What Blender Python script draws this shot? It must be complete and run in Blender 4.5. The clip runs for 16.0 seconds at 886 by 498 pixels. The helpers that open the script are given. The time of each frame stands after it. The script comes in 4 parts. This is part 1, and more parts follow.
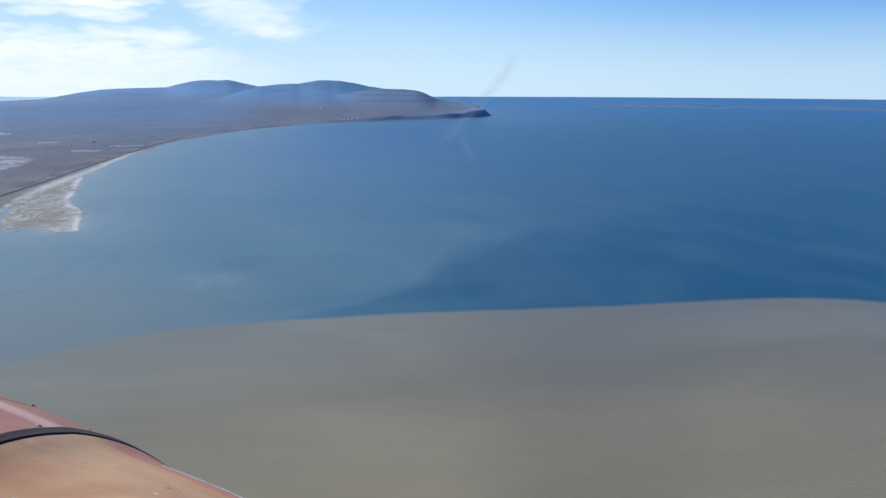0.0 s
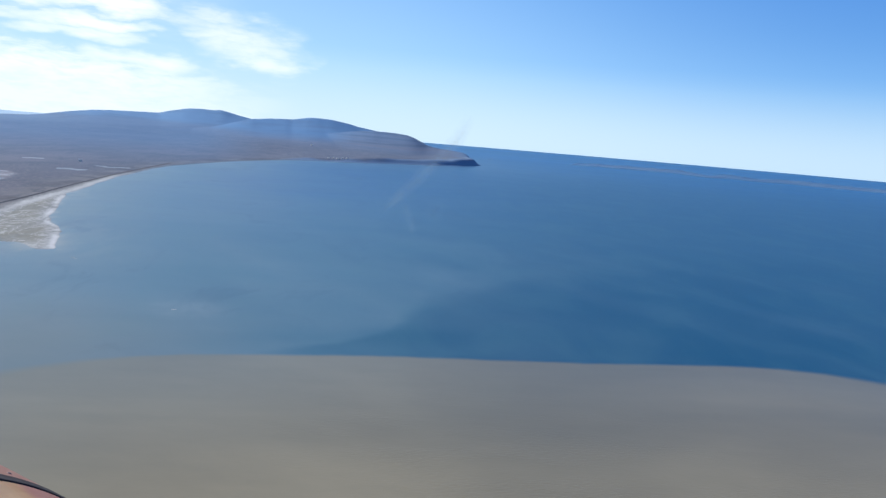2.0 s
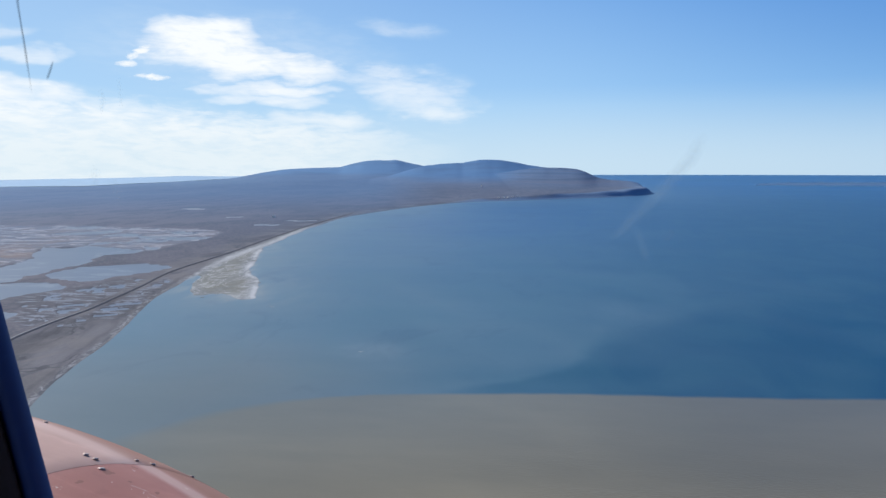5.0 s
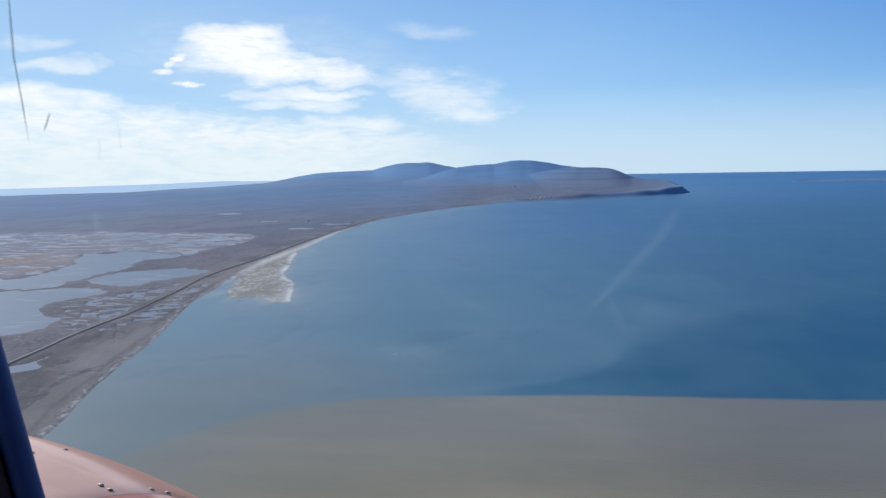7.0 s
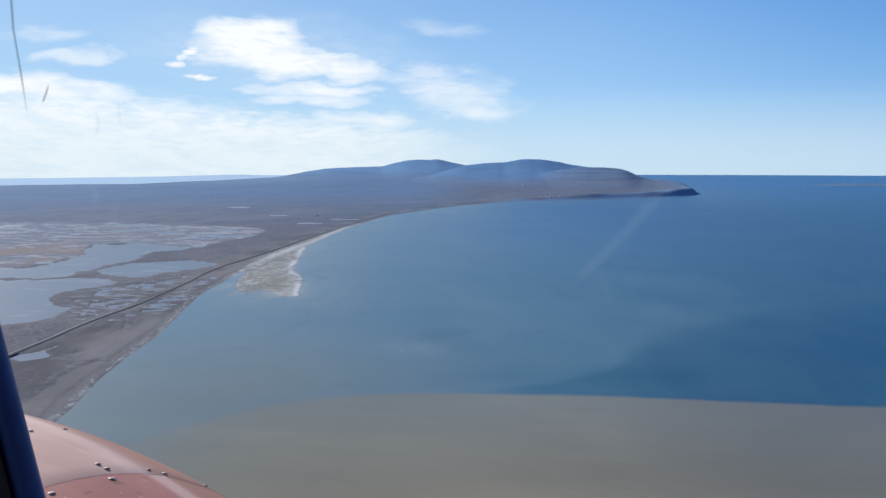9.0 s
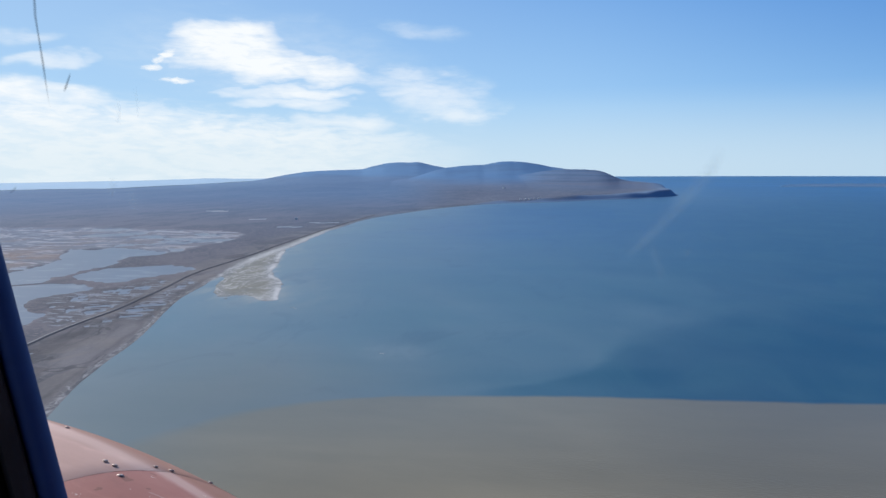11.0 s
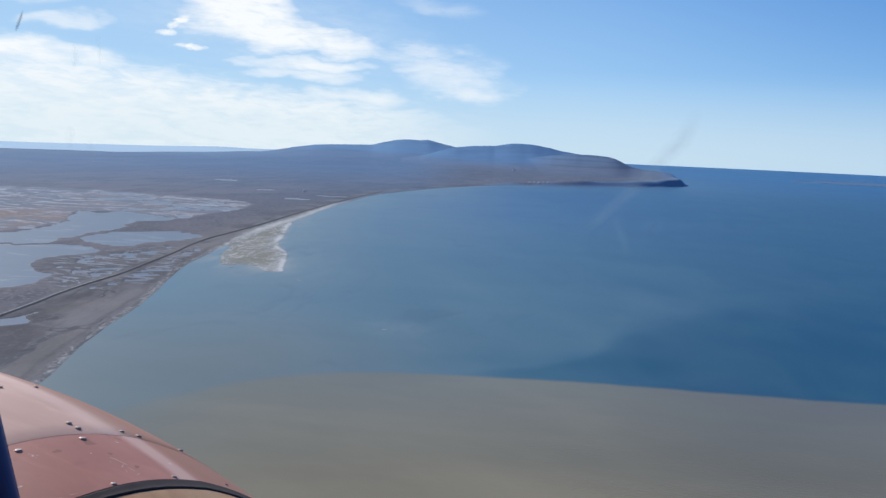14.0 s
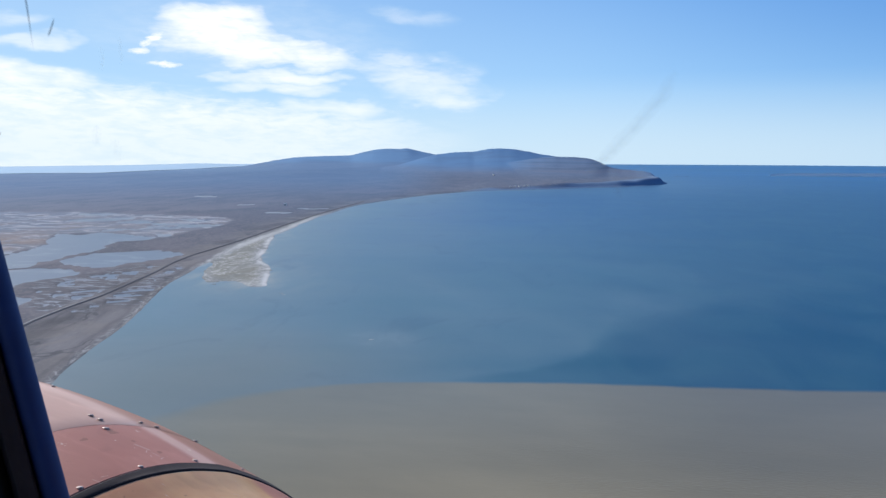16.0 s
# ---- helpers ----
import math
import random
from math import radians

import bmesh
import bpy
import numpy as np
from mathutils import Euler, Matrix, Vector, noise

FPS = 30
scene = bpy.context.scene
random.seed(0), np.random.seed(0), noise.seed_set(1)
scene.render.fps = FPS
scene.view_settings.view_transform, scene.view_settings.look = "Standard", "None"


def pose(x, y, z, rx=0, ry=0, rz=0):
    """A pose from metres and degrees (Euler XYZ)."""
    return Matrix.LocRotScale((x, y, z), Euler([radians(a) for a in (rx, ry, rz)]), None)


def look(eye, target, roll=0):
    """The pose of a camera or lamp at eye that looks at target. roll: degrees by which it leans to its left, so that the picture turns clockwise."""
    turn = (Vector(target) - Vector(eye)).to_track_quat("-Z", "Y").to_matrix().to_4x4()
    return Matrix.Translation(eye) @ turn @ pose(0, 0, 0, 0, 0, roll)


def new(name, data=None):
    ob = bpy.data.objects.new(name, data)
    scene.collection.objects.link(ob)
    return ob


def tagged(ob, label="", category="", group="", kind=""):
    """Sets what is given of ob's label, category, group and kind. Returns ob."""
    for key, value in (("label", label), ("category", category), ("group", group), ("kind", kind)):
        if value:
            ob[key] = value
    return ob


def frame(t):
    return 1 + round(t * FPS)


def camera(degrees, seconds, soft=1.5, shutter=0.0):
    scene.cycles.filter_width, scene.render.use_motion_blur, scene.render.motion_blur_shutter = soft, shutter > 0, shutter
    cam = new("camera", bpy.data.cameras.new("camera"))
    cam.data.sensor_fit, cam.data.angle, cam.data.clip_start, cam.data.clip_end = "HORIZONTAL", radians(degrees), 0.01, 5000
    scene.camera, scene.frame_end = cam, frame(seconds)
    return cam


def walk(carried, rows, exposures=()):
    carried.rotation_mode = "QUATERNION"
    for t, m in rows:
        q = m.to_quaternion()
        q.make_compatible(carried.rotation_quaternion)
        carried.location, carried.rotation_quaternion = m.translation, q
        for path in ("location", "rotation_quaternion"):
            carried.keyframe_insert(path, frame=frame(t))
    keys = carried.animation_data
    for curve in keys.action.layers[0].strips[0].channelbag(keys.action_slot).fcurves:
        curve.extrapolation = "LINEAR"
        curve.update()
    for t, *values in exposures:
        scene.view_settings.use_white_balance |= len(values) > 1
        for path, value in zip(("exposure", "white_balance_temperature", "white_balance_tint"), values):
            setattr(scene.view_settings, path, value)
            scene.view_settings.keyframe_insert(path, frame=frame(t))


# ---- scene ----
EYE_H = 100.0
cam = camera(61.6, 16.0, soft=1.45)
ROWS = [  # seconds, small shifts of the hand in x, y, z, then yaw, pitch and roll in degrees
    (0, -0.0224, -0.0343, -0.0099, -2.358, -12.74, 0.086),
    (0.5, -0.0151, -0.023, -0.0162, -4.256, -12.651, 2.016),
    (1, -0.0066, -0.0095, -0.0071, -4.343, -10.408, -0.723),
    (1.5, -0.0028, -0.003, -0.0031, -3.919, -9.587, 1.124),
    (2, -0.0012, 0.0014, -0.0014, -3.726, -9.155, 4.609),
    (2.5, -0.0004, 0.0068, -0.0007, -0.835, -9.094, 2.13),
    (3, -0.0001, 0.0066, -0.0086, 2.642, -9.082, 1.243),
    (3.5, -0.0158, 0.0206, -0.0222, 4.803, -7.956, 3.11),
    (4, -0.0264, 0.0055, -0.019, 6.764, -6.991, 1.827),
    (6.5, -0.0138, 0.0129, 0.0173, 11.997, -6.776, -0.931),
    (7, -0.0008, 0.0211, 0.023, 12.39, -6.636, -1.259),
    (7.5, 0.0085, 0.0273, 0.025, 12.957, -6.806, -0.263),
    (8, 0.0083, 0.0369, 0.0165, 13.311, -7.016, -0.01),
    (10.5, -0.006, 0.0003, 0.0051, 11.979, -6.502, -0.589),
    (11, -0.0223, 0.0127, 0.0002, 11.493, -6.642, -0.488),
    (11.5, -0.0048, 0.0006, 0.0176, 11.28, -6.752, -0.818),
    (12, -0.0176, 0.0445, 0.0075, 11.392, -6.991, -1.147),
    (12.5, 0.0092, 0.0248, 0.0203, 11.471, -7.273, 0.581),
    (13, 0.0237, 0.0218, 0.0259, 11.763, -7.725, 0.359),
    (13.5, 0.0054, 0.0425, 0.0058, 11.986, -7.982, 2.061),
    (14, -0.0036, 0.0472, -0.0092, 11.946, -8.244, 2.228),
    (14.5, 0.0002, 0.0254, -0.0166, 11.298, -8.3, 1.132),
    (15, -0.0121, 0.0176, -0.0315, 11.272, -8.287, 1.646),
    (15.5, -0.0061, -0.0027, -0.0285, 10.756, -8.034, 0.156),
    (16, -0.0094, -0.0045, -0.0278, 10.672, -7.66, -0.057),
]
walk(cam, [(t, pose(x, y, EYE_H + z, 0, 0, yaw) @ pose(0, 0, 0, 90 + pitch) @ pose(0, 0, 0, 0, 0, roll))
           for t, x, y, z, yaw, pitch, roll in ROWS],
     [(0, 0.08), (0.5, 0.18), (1, 0.25), (1.5, 0.25), (2, 0.18), (2.5, 0.18), (3, 0.13), (3.5, 0.03), (4, -0.07), (6.5, -0.05), (8, -0.05), (10.5, -0.08),
      (12, -0.09), (13, -0.07), (14, -0.09), (15, 0.0), (15.5, 0.02), (16, 0.04)])


# ---- node helpers ----
class Graph:
    """Short spelling for node trees."""

    def __init__(self, tree):
        self.tree = tree
        tree.nodes.clear()

    def node(self, kind, **settings):
        n = self.tree.nodes.new(kind)
        for key, value in settings.items():
            setattr(n, key, value)
        return n

    def put(self, socket, value):
        if isinstance(value, bpy.types.NodeSocket):
            self.tree.links.new(value, socket)
        elif isinstance(value, tuple) and len(value) == 3 and socket.type == "RGBA":
            socket.default_value = (*value, 1)
        else:
            socket.default_value = value

    def math(self, op, *args, clamp=False):
        n = self.node("ShaderNodeMath", operation=op, use_clamp=clamp)
        for socket, value in zip(n.inputs, args):
            self.put(socket, value)
        return n.outputs[0]

    def add(self, a, b):
        return self.math("ADD", a, b)

    def sub(self, a, b):
        return self.math("SUBTRACT", a, b)

    def mul(self, a, b):
        return self.math("MULTIPLY", a, b)

    def ramp(self, value, low, high, a=0.0, b=1.0, smooth=True):
        n = self.node("ShaderNodeMapRange", interpolation_type="SMOOTHSTEP" if smooth else "LINEAR")
        for i, v in enumerate((value, low, high, a, b)):
            self.put(n.inputs[i], v)
        return n.outputs[0]

    def mix(self, fac, a, b, blend="MIX"):
        n = self.node("ShaderNodeMix", data_type="RGBA", blend_type=blend)
        self.put(n.inputs[0], fac)
        self.put(n.inputs[6], a)
        self.put(n.inputs[7], b)
        return n.outputs[2]

    def xyz(self, x, y, z):
        n = self.node("ShaderNodeCombineXYZ")
        for socket, value in zip(n.inputs, (x, y, z)):
            self.put(socket, value)
        return n.outputs[0]

    def split(self, vec):
        n = self.node("ShaderNodeSeparateXYZ")
        self.put(n.inputs[0], vec)
        return n.outputs

    def scaled(self, vec, s, turn=0.0):
        n = self.node("ShaderNodeMapping")
        self.put(n.inputs[0], vec)
        n.inputs["Rotation"].default_value = (0, 0, turn)
        n.inputs["Scale"].default_value = s
        return n.outputs[0]

    def noise(self, vec, scale, detail=4.0, rough=0.55, warp=0.0):
        n = self.node("ShaderNodeTexNoise")
        self.put(n.inputs["Vector"], vec)
        n.inputs["Scale"].default_value = scale
        n.inputs["Detail"].default_value = detail
        n.inputs["Roughness"].default_value = rough
        n.inputs["Distortion"].default_value = warp
        return n.outputs[0]

    def attr(self, name):
        return self.node("ShaderNodeAttribute", attribute_name=name).outputs["Fac"]

    def place(self):
        return self.node("ShaderNodeTexCoord").outputs["Object"]


def material(name, build):
    m = bpy.data.materials.new(name)
    m.use_nodes = True
    g = Graph(m.node_tree)
    bsdf = g.node("ShaderNodeBsdfPrincipled")
    out = g.node("ShaderNodeOutputMaterial")
    m.node_tree.links.new(bsdf.outputs[0], out.inputs[0])
    build(g, bsdf)
    return m


def relief(g, bsdf, height, strength, distance):
    b = g.node("ShaderNodeBump")
    b.inputs["Strength"].default_value = strength
    b.inputs["Distance"].default_value = distance
    g.put(b.inputs["Height"], height)
    g.put(bsdf.inputs["Normal"], b.outputs[0])


# ---- sky and sun ----
SUN_AZ, SUN_EL = -58.0, 32.0   # degrees clockwise from +y, and above the horizon


def make_sky():
    world = bpy.data.worlds.new("sky")
    scene.world = world
    world.use_nodes = True
    g = Graph(world.node_tree)
    sky = g.node("ShaderNodeTexSky", sky_type="NISHITA", sun_disc=False)
    sky.sun_elevation, sky.sun_rotation = radians(SUN_EL), radians(SUN_AZ)
    sky.altitude, sky.air_density, sky.dust_density, sky.ozone_density = 400, 1.0, 0.2, 1.6
    way = g.node("ShaderNodeTexCoord").outputs["Generated"]
    x, y, z = g.split(way)
    az = g.mul(g.math("ARCTAN2", x, y), 180 / math.pi)
    el = g.mul(g.math("ARCSINE", z), 180 / math.pi)
    # streaky vapour: noise stretched along the horizon
    flow = g.xyz(g.mul(az, 0.32), g.add(g.mul(el, 1.15), g.mul(az, 0.03)), 3.7)
    streak = g.noise(flow, 1.0, 6, 0.58, 0.5)
    fine = g.noise(g.xyz(g.mul(az, 0.8), g.add(g.mul(el, 3.2), g.mul(az, 0.08)), 9.1), 1.0, 5, 0.6, 0.3)
    rag = g.add(g.mul(g.sub(streak, 0.5), 2.9), g.mul(g.sub(fine, 0.5), 0.9))
    # clouds: azimuth, elevation, half widths, lean, weight
    puffs = [(-26.6, 8.5, 3.4, 1.5, -0.05, 1.25), (-24.6, 7.2, 5.2, 1.0, -0.06, 1.2), (-21.0, 6.8, 3.6, 0.75, -0.10, 1.05), (-22.6, 5.2, 4.0, 0.55, 0.03, 0.9), (-22.5, 4.4, 3.2, 0.45, 0.02, 0.8),
             (-12.2, 4.9, 4.0, 1.7, -0.22, 0.66), (-10.6, 3.7, 2.9, 0.8, -0.06, 0.72), (-14.2, 6.6, 1.8, 0.3, 0.03, 0.6), (-18.6, 3.0, 3.4, 0.7, -0.05, 0.8),
             (-31.4, 7.65, 0.75, 0.30, 0.45, 1.05), (-32.2, 6.8, 0.65, 0.19, 0.05, 1.05), (-30.8, 5.95, 0.95, 0.20, -0.04, 1.1),
             (-38.6, 7.0, 2.6, 0.5, 0.10, 0.62), (-36.2, 7.3, 1.6, 0.3, 0.10, 0.4), (-40.3, 8.5, 2.6, 0.4, 0.06, 0.42), (-13.5, 9.8, 2.6, 0.6, -0.15, 0.32),
             (-24.0, 7.4, 9.0, 2.8, -0.1, 0.30), (-43.0, 4.9, 7.0, 0.8, -0.06, 1.1)]
    bow = g.mul(g.sub(g.noise(g.xyz(g.mul(az, 0.22), g.mul(el, 0.5), 1.3), 1.0, 3, 0.5), 0.5), 7.0)
    lift = g.mul(g.sub(g.noise(g.xyz(g.mul(az, 0.26), g.mul(el, 0.6), 6.1), 1.0, 3, 0.5), 0.5), 2.0)
    tuft = g.mul(g.sub(g.noise(g.xyz(g.mul(az, 1.1), g.mul(el, 3.0), 2.2), 1.0, 4, 0.6, 0.6), 0.5), 4.5)
    total = None
    for a0, e0, wa, we, lean, weight in puffs:
        da = g.add(g.sub(az, a0), bow if wa > 1.5 else 0.0)
        de = g.sub(g.sub(el, e0), g.mul(da, lean))
        de = g.add(de, lift) if wa > 1.5 else de
        q = g.add(g.math("POWER", g.math("ABSOLUTE", g.mul(da, 1 / wa)), 2.0), g.math("POWER", g.math("ABSOLUTE", g.mul(de, 1 / we)), 2.0))
        body = g.ramp(g.add(q, g.mul(rag, -0.6) if wa > 1.5 else tuft), -0.9, 2.5, weight * 1.08, 0.0)
        total = body if total is None else g.math("MAXIMUM", total, body)
    # low bank towards the sun, thinning out ahead
    top = g.add(g.mul(g.add(az, 42.0), -0.085), 4.95)
    bank = g.ramp(g.add(g.sub(el, top), g.mul(rag, -0.7)), -1.7, 1.1, 0.98, 0.0)
    bank = g.mul(bank, g.ramp(az, -21.0, -5.0, 1.0, 0.0))
    bank = g.mul(bank, g.ramp(az, -100.0, -70.0, 0.0, 1.0))
    gaps = g.ramp(g.add(streak, g.mul(fine, 0.5)), 0.54, 0.9, 0.62, 1.0)
    wisp = g.ramp(g.add(g.mul(fine, 0.6), g.mul(streak, 0.4)), 0.30, 0.58, 0.88, 1.04)
    total = g.math("MAXIMUM", g.mul(total, wisp), g.mul(bank, gaps))
    low = g.ramp(el, -0.5, 5.0, 0.45, 0.0)
    cover = g.math("MINIMUM", g.math("MAXIMUM", total, low), 1.0)
    white = g.mix(g.ramp(el, 0.0, 5.0), (8.4, 9.4, 10.0), (10.0, 10.4, 10.7))
    haze = g.mix(g.ramp(total, 0.0, 0.4), (6.3, 8.1, 9.6), white)
    # clear air: pale at the horizon, blue above, milky towards the sun; the sky model takes over higher up
    clear = g.mix(g.ramp(el, 4.0, 15.0, smooth=False), g.mix(g.ramp(el, -0.5, 5.5, smooth=False), (5.9, 7.8, 9.5), (3.45, 6.2, 9.7)), (1.05, 3.25, 7.9))
    clear = g.mix(g.mul(g.ramp(az, 20.0, -50.0), 0.54), clear, (5.6, 7.6, 9.4))
    clear = g.mix(g.mul(g.ramp(az, -4.0, 36.0), g.ramp(el, 0.0, 9.0, 0.5, 1.0)), clear, g.mix(1.0, clear, (0.46, 0.64, 0.82), "MULTIPLY"))
    model = g.mix(1.0, sky.outputs[0], (0.72, 1.0, 1.34), "MULTIPLY")
    colour = g.mix(cover, g.mix(g.ramp(el, 14.0, 45.0, 0.1, 1.0), clear, model), haze)
    back = g.node("ShaderNodeBackground")
    g.put(back.inputs[0], colour)
    back.inputs[1].default_value = 0.1
    out = g.node("ShaderNodeOutputWorld")
    world.node_tree.links.new(back.outputs[0], out.inputs[0])


make_sky()
sun = new("sun", bpy.data.lights.new("sun", "SUN"))
sun.data.energy, sun.data.angle, sun.data.color = 5.0, radians(0.55), (1.0, 0.955, 0.90)
sun_way = Vector((math.sin(radians(SUN_AZ)) * math.cos(radians(SUN_EL)), math.cos(radians(SUN_AZ)) * math.cos(radians(SUN_EL)), math.sin(radians(SUN_EL))))
sun.matrix_world = look(Vector((0, 0, 300)) + sun_way * 50, (0, 0, 300))


# ---- materials ----
def sea_look(g, b):
    p = g.place()
    silt, shoal, lagoon = g.attr("silt"), g.attr("shoal"), g.attr("lagoon")
    big = g.noise(g.scaled(p, (0.006, 0.014, 1), 0.4), 1.0, 5, 0.55, 0.8)
    fine = g.noise(g.scaled(p, (0.05, 0.12, 1), 0.3), 1.0, 4, 0.6)
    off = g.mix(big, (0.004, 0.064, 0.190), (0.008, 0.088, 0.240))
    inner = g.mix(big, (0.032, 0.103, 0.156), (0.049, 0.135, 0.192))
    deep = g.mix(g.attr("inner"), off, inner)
    # dark wedge of water, plus painted dimming away from the sun
    deep = g.mix(g.attr("wedge_dim"), deep, (0.007, 0.062, 0.122))
    pale = g.mix(big, (0.110, 0.182, 0.226), (0.137, 0.212, 0.258))
    blue = g.mix(shoal, deep, pale)
    mud = g.mix(g.ramp(g.add(g.mul(big, 0.7), g.mul(fine, 0.3)), 0.3, 0.7), (0.208, 0.184, 0.128), (0.246, 0.217, 0.150))
    # haze over the distant sea, painted as a lighter blue
    blue = g.mix(g.mul(g.attr("sea_haze"), g.ramp(g.noise(g.scaled(p, (0.0012, 0.006, 1), 0.1), 1.0, 4, 0.55, 0.5), 0.35, 0.65, 0.35, 0.9)), blue, (0.012, 0.108, 0.275))
    patch = g.noise(g.scaled(p, (0.020, 0.011, 1), 0.5), 1.0, 6, 0.62, 1.0)
    blue = g.mix(g.ramp(patch, 0.42, 0.68, 0.0, 0.16), blue, (0.07, 0.17, 0.20))
    blue = g.mix(g.ramp(patch, 0.30, 0.46, 0.22, 0.0), blue, (0.008, 0.055, 0.11))
    # mud is darker right of straight ahead, with random patches
    mud = g.mix(g.attr("thin"), mud, (0.105, 0.103, 0.085))
    col = g.mix(silt, blue, mud)
    col = g.mix(g.mul(g.attr("bar"), 0.8), col, (0.24, 0.265, 0.265))
    shelf = g.noise(g.scaled(p, (0.012, 0.030, 1), 0.2), 1.0, 6, 0.65, 1.4)
    # pale lagoon base holds painted sky reflection; the shelf streaks are shallows
    lagoon_sheen = g.mix(g.ramp(shelf, 0.57, 0.63, 0.0, 0.6), (0.150, 0.175, 0.215), (0.27, 0.285, 0.305))
    lagoon_sheen = g.mix(g.ramp(shelf, 0.34, 0.46, 0.5, 0.0), lagoon_sheen, (0.120, 0.148, 0.190))
    col = g.mix(lagoon, col, lagoon_sheen)
    g.put(b.inputs["Base Color"], col)
    b.inputs["Roughness"].default_value = 0.32
    b.inputs["IOR"].default_value = 1.33
    b.inputs["Specular IOR Level"].default_value = 0.17
    wave = g.noise(g.scaled(p, (0.42, 1.05, 1), 0.10), 1.0, 2, 0.45, 0.3)
    swell = g.noise(g.scaled(p, (0.02, 0.06, 1), 0.35), 1.0, 3, 0.5)
    relief(g, b, g.mul(g.mul(wave, g.attr("ripple")), g.ramp(swell, 0.36, 0.62, 0.25, 1.0)), 0.75, 0.5)


def land_look(g, b):
    p = g.place()
    sand, flat, haze_tint, bluff = g.attr("sand"), g.attr("flat"), g.attr("haze_tint"), g.attr("bluff")
    big = g.noise(g.scaled(p, (0.004, 0.0016, 1), 0.1), 1.0, 6, 0.6, 0.6)
    mid = g.noise(g.scaled(p, (0.03, 0.012, 1), 0.2), 1.0, 5, 0.6)
    fine = g.noise(p, 0.25, 5, 0.65)
    heath = g.mix(g.ramp(big, 0.3, 0.7), (0.096, 0.099, 0.124), (0.150, 0.141, 0.160))
    heath = g.mix(g.ramp(mid, 0.45, 0.62, 0.0, 0.75), heath, (0.074, 0.084, 0.105))
    heath = g.mix(g.ramp(fine, 0.5, 0.62, 0.0, 0.7), heath, (0.190, 0.178, 0.186))
    shore = g.mix(g.ramp(g.noise(g.scaled(p, (0.02, 0.012, 1), 0.3), 1.0, 6, 0.65, 0.9), 0.38, 0.64), (0.082, 0.086, 0.100), (0.165, 0.160, 0.172))
    pebble = g.noise(g.scaled(p, (0.5, 0.22, 1), 0.35), 1.0, 5, 0.7)
    shore = g.mix(g.ramp(pebble, 0.53, 0.66, 0.0, 0.5), shore, (0.225, 0.215, 0.205))
    shore = g.mix(g.ramp(pebble, 0.3, 0.43, 0.3, 0.0), shore, (0.060, 0.058, 0.060))
    lines = g.noise(g.xyz(g.mul(g.attr("inset"), 0.16), g.mul(g.split(p)[1], 0.014), 0.0), 1.0, 4, 0.6, 0.4)
    shore = g.mix(g.ramp(lines, 0.52, 0.64, 0.0, 0.35), shore, (0.195, 0.190, 0.197))
    shore = g.mix(g.ramp(lines, 0.34, 0.46, 0.35, 0.0), shore, (0.078, 0.080, 0.092))
    vein = g.math("ABSOLUTE", g.sub(g.noise(g.scaled(p, (0.018, 0.010, 1), 0.4), 1.0, 4, 0.55, 0.6), 0.5))
    shore = g.mix(g.ramp(vein, 0.004, 0.012, 0.6, 0.0), shore, (0.055, 0.058, 0.068))
    flat_patch = g.noise(g.scaled(p, (0.012, 0.009, 1), 0.7), 1.0, 3, 0.5, 0.8)
    shore = g.mix(g.ramp(flat_patch, 0.50, 0.53, 0.0, 0.5), shore, (0.190, 0.176, 0.172))
    shore = g.mix(g.ramp(flat_patch, 0.42, 0.44, 0.5, 0.0), shore, (0.078, 0.070, 0.076))
    heath = g.mix(g.ramp(vein, 0.002, 0.007, 0.4, 0.0), heath, (0.060, 0.066, 0.082))
    col = g.mix(g.attr("shore"), heath, shore)
    pale = g.mix(g.ramp(g.add(g.mul(fine, 0.6), g.mul(mid, 0.4)), 0.4, 0.6), (0.180, 0.190, 0.190), (0.34, 0.345, 0.335))
    pale = g.mix(g.mul(g.attr("core"), g.ramp(g.noise(g.scaled(p, (0.05, 0.03, 1), 0.4), 1.0, 5, 0.65, 0.8), 0.35, 0.6, 0.35, 1.0)), pale, (0.212, 0.210, 0.182))
    wash = g.math("ABSOLUTE", g.sub(g.noise(g.scaled(p, (0.075, 0.028, 1), 0.5), 1.0, 5, 0.6, 1.1), 0.5))
    pale = g.mix(g.ramp(wash, 0.008, 0.024, 0.6, 0.0), pale, (0.47, 0.475, 0.46))
    pale = g.mix(g.ramp(wash, 0.10, 0.16, 0.0, 0.25), pale, (0.150, 0.165, 0.165))
    col = g.mix(sand, col, pale)
    stripe = g.noise(g.scaled(p, (0.018, 0.045, 1), 0.15), 1.0, 6, 0.65, 1.2)
    marsh = g.mix(g.ramp(mid, 0.38, 0.6), (0.190, 0.176, 0.186), (0.150, 0.166, 0.200))
    marsh = g.mix(g.ramp(stripe, 0.52, 0.58, 0.0, 0.9), marsh, (0.36, 0.365, 0.385))
    marsh = g.mix(g.ramp(stripe, 0.34, 0.44, 0.6, 0.0), marsh, (0.155, 0.20, 0.265))
    marsh = g.mix(g.attr("sedge"), marsh, g.mix(g.ramp(fine, 0.4, 0.65), (0.210, 0.148, 0.124), (0.265, 0.215, 0.19)))
    col = g.mix(flat, col, marsh)
    mudstreak = g.noise(g.scaled(p, (0.05, 0.22, 1), 0.0), 1.0, 5, 0.62, 0.7)
    col = g.mix(g.mul(g.attr("wet"), 0.6), col, (0.092, 0.094, 0.106))
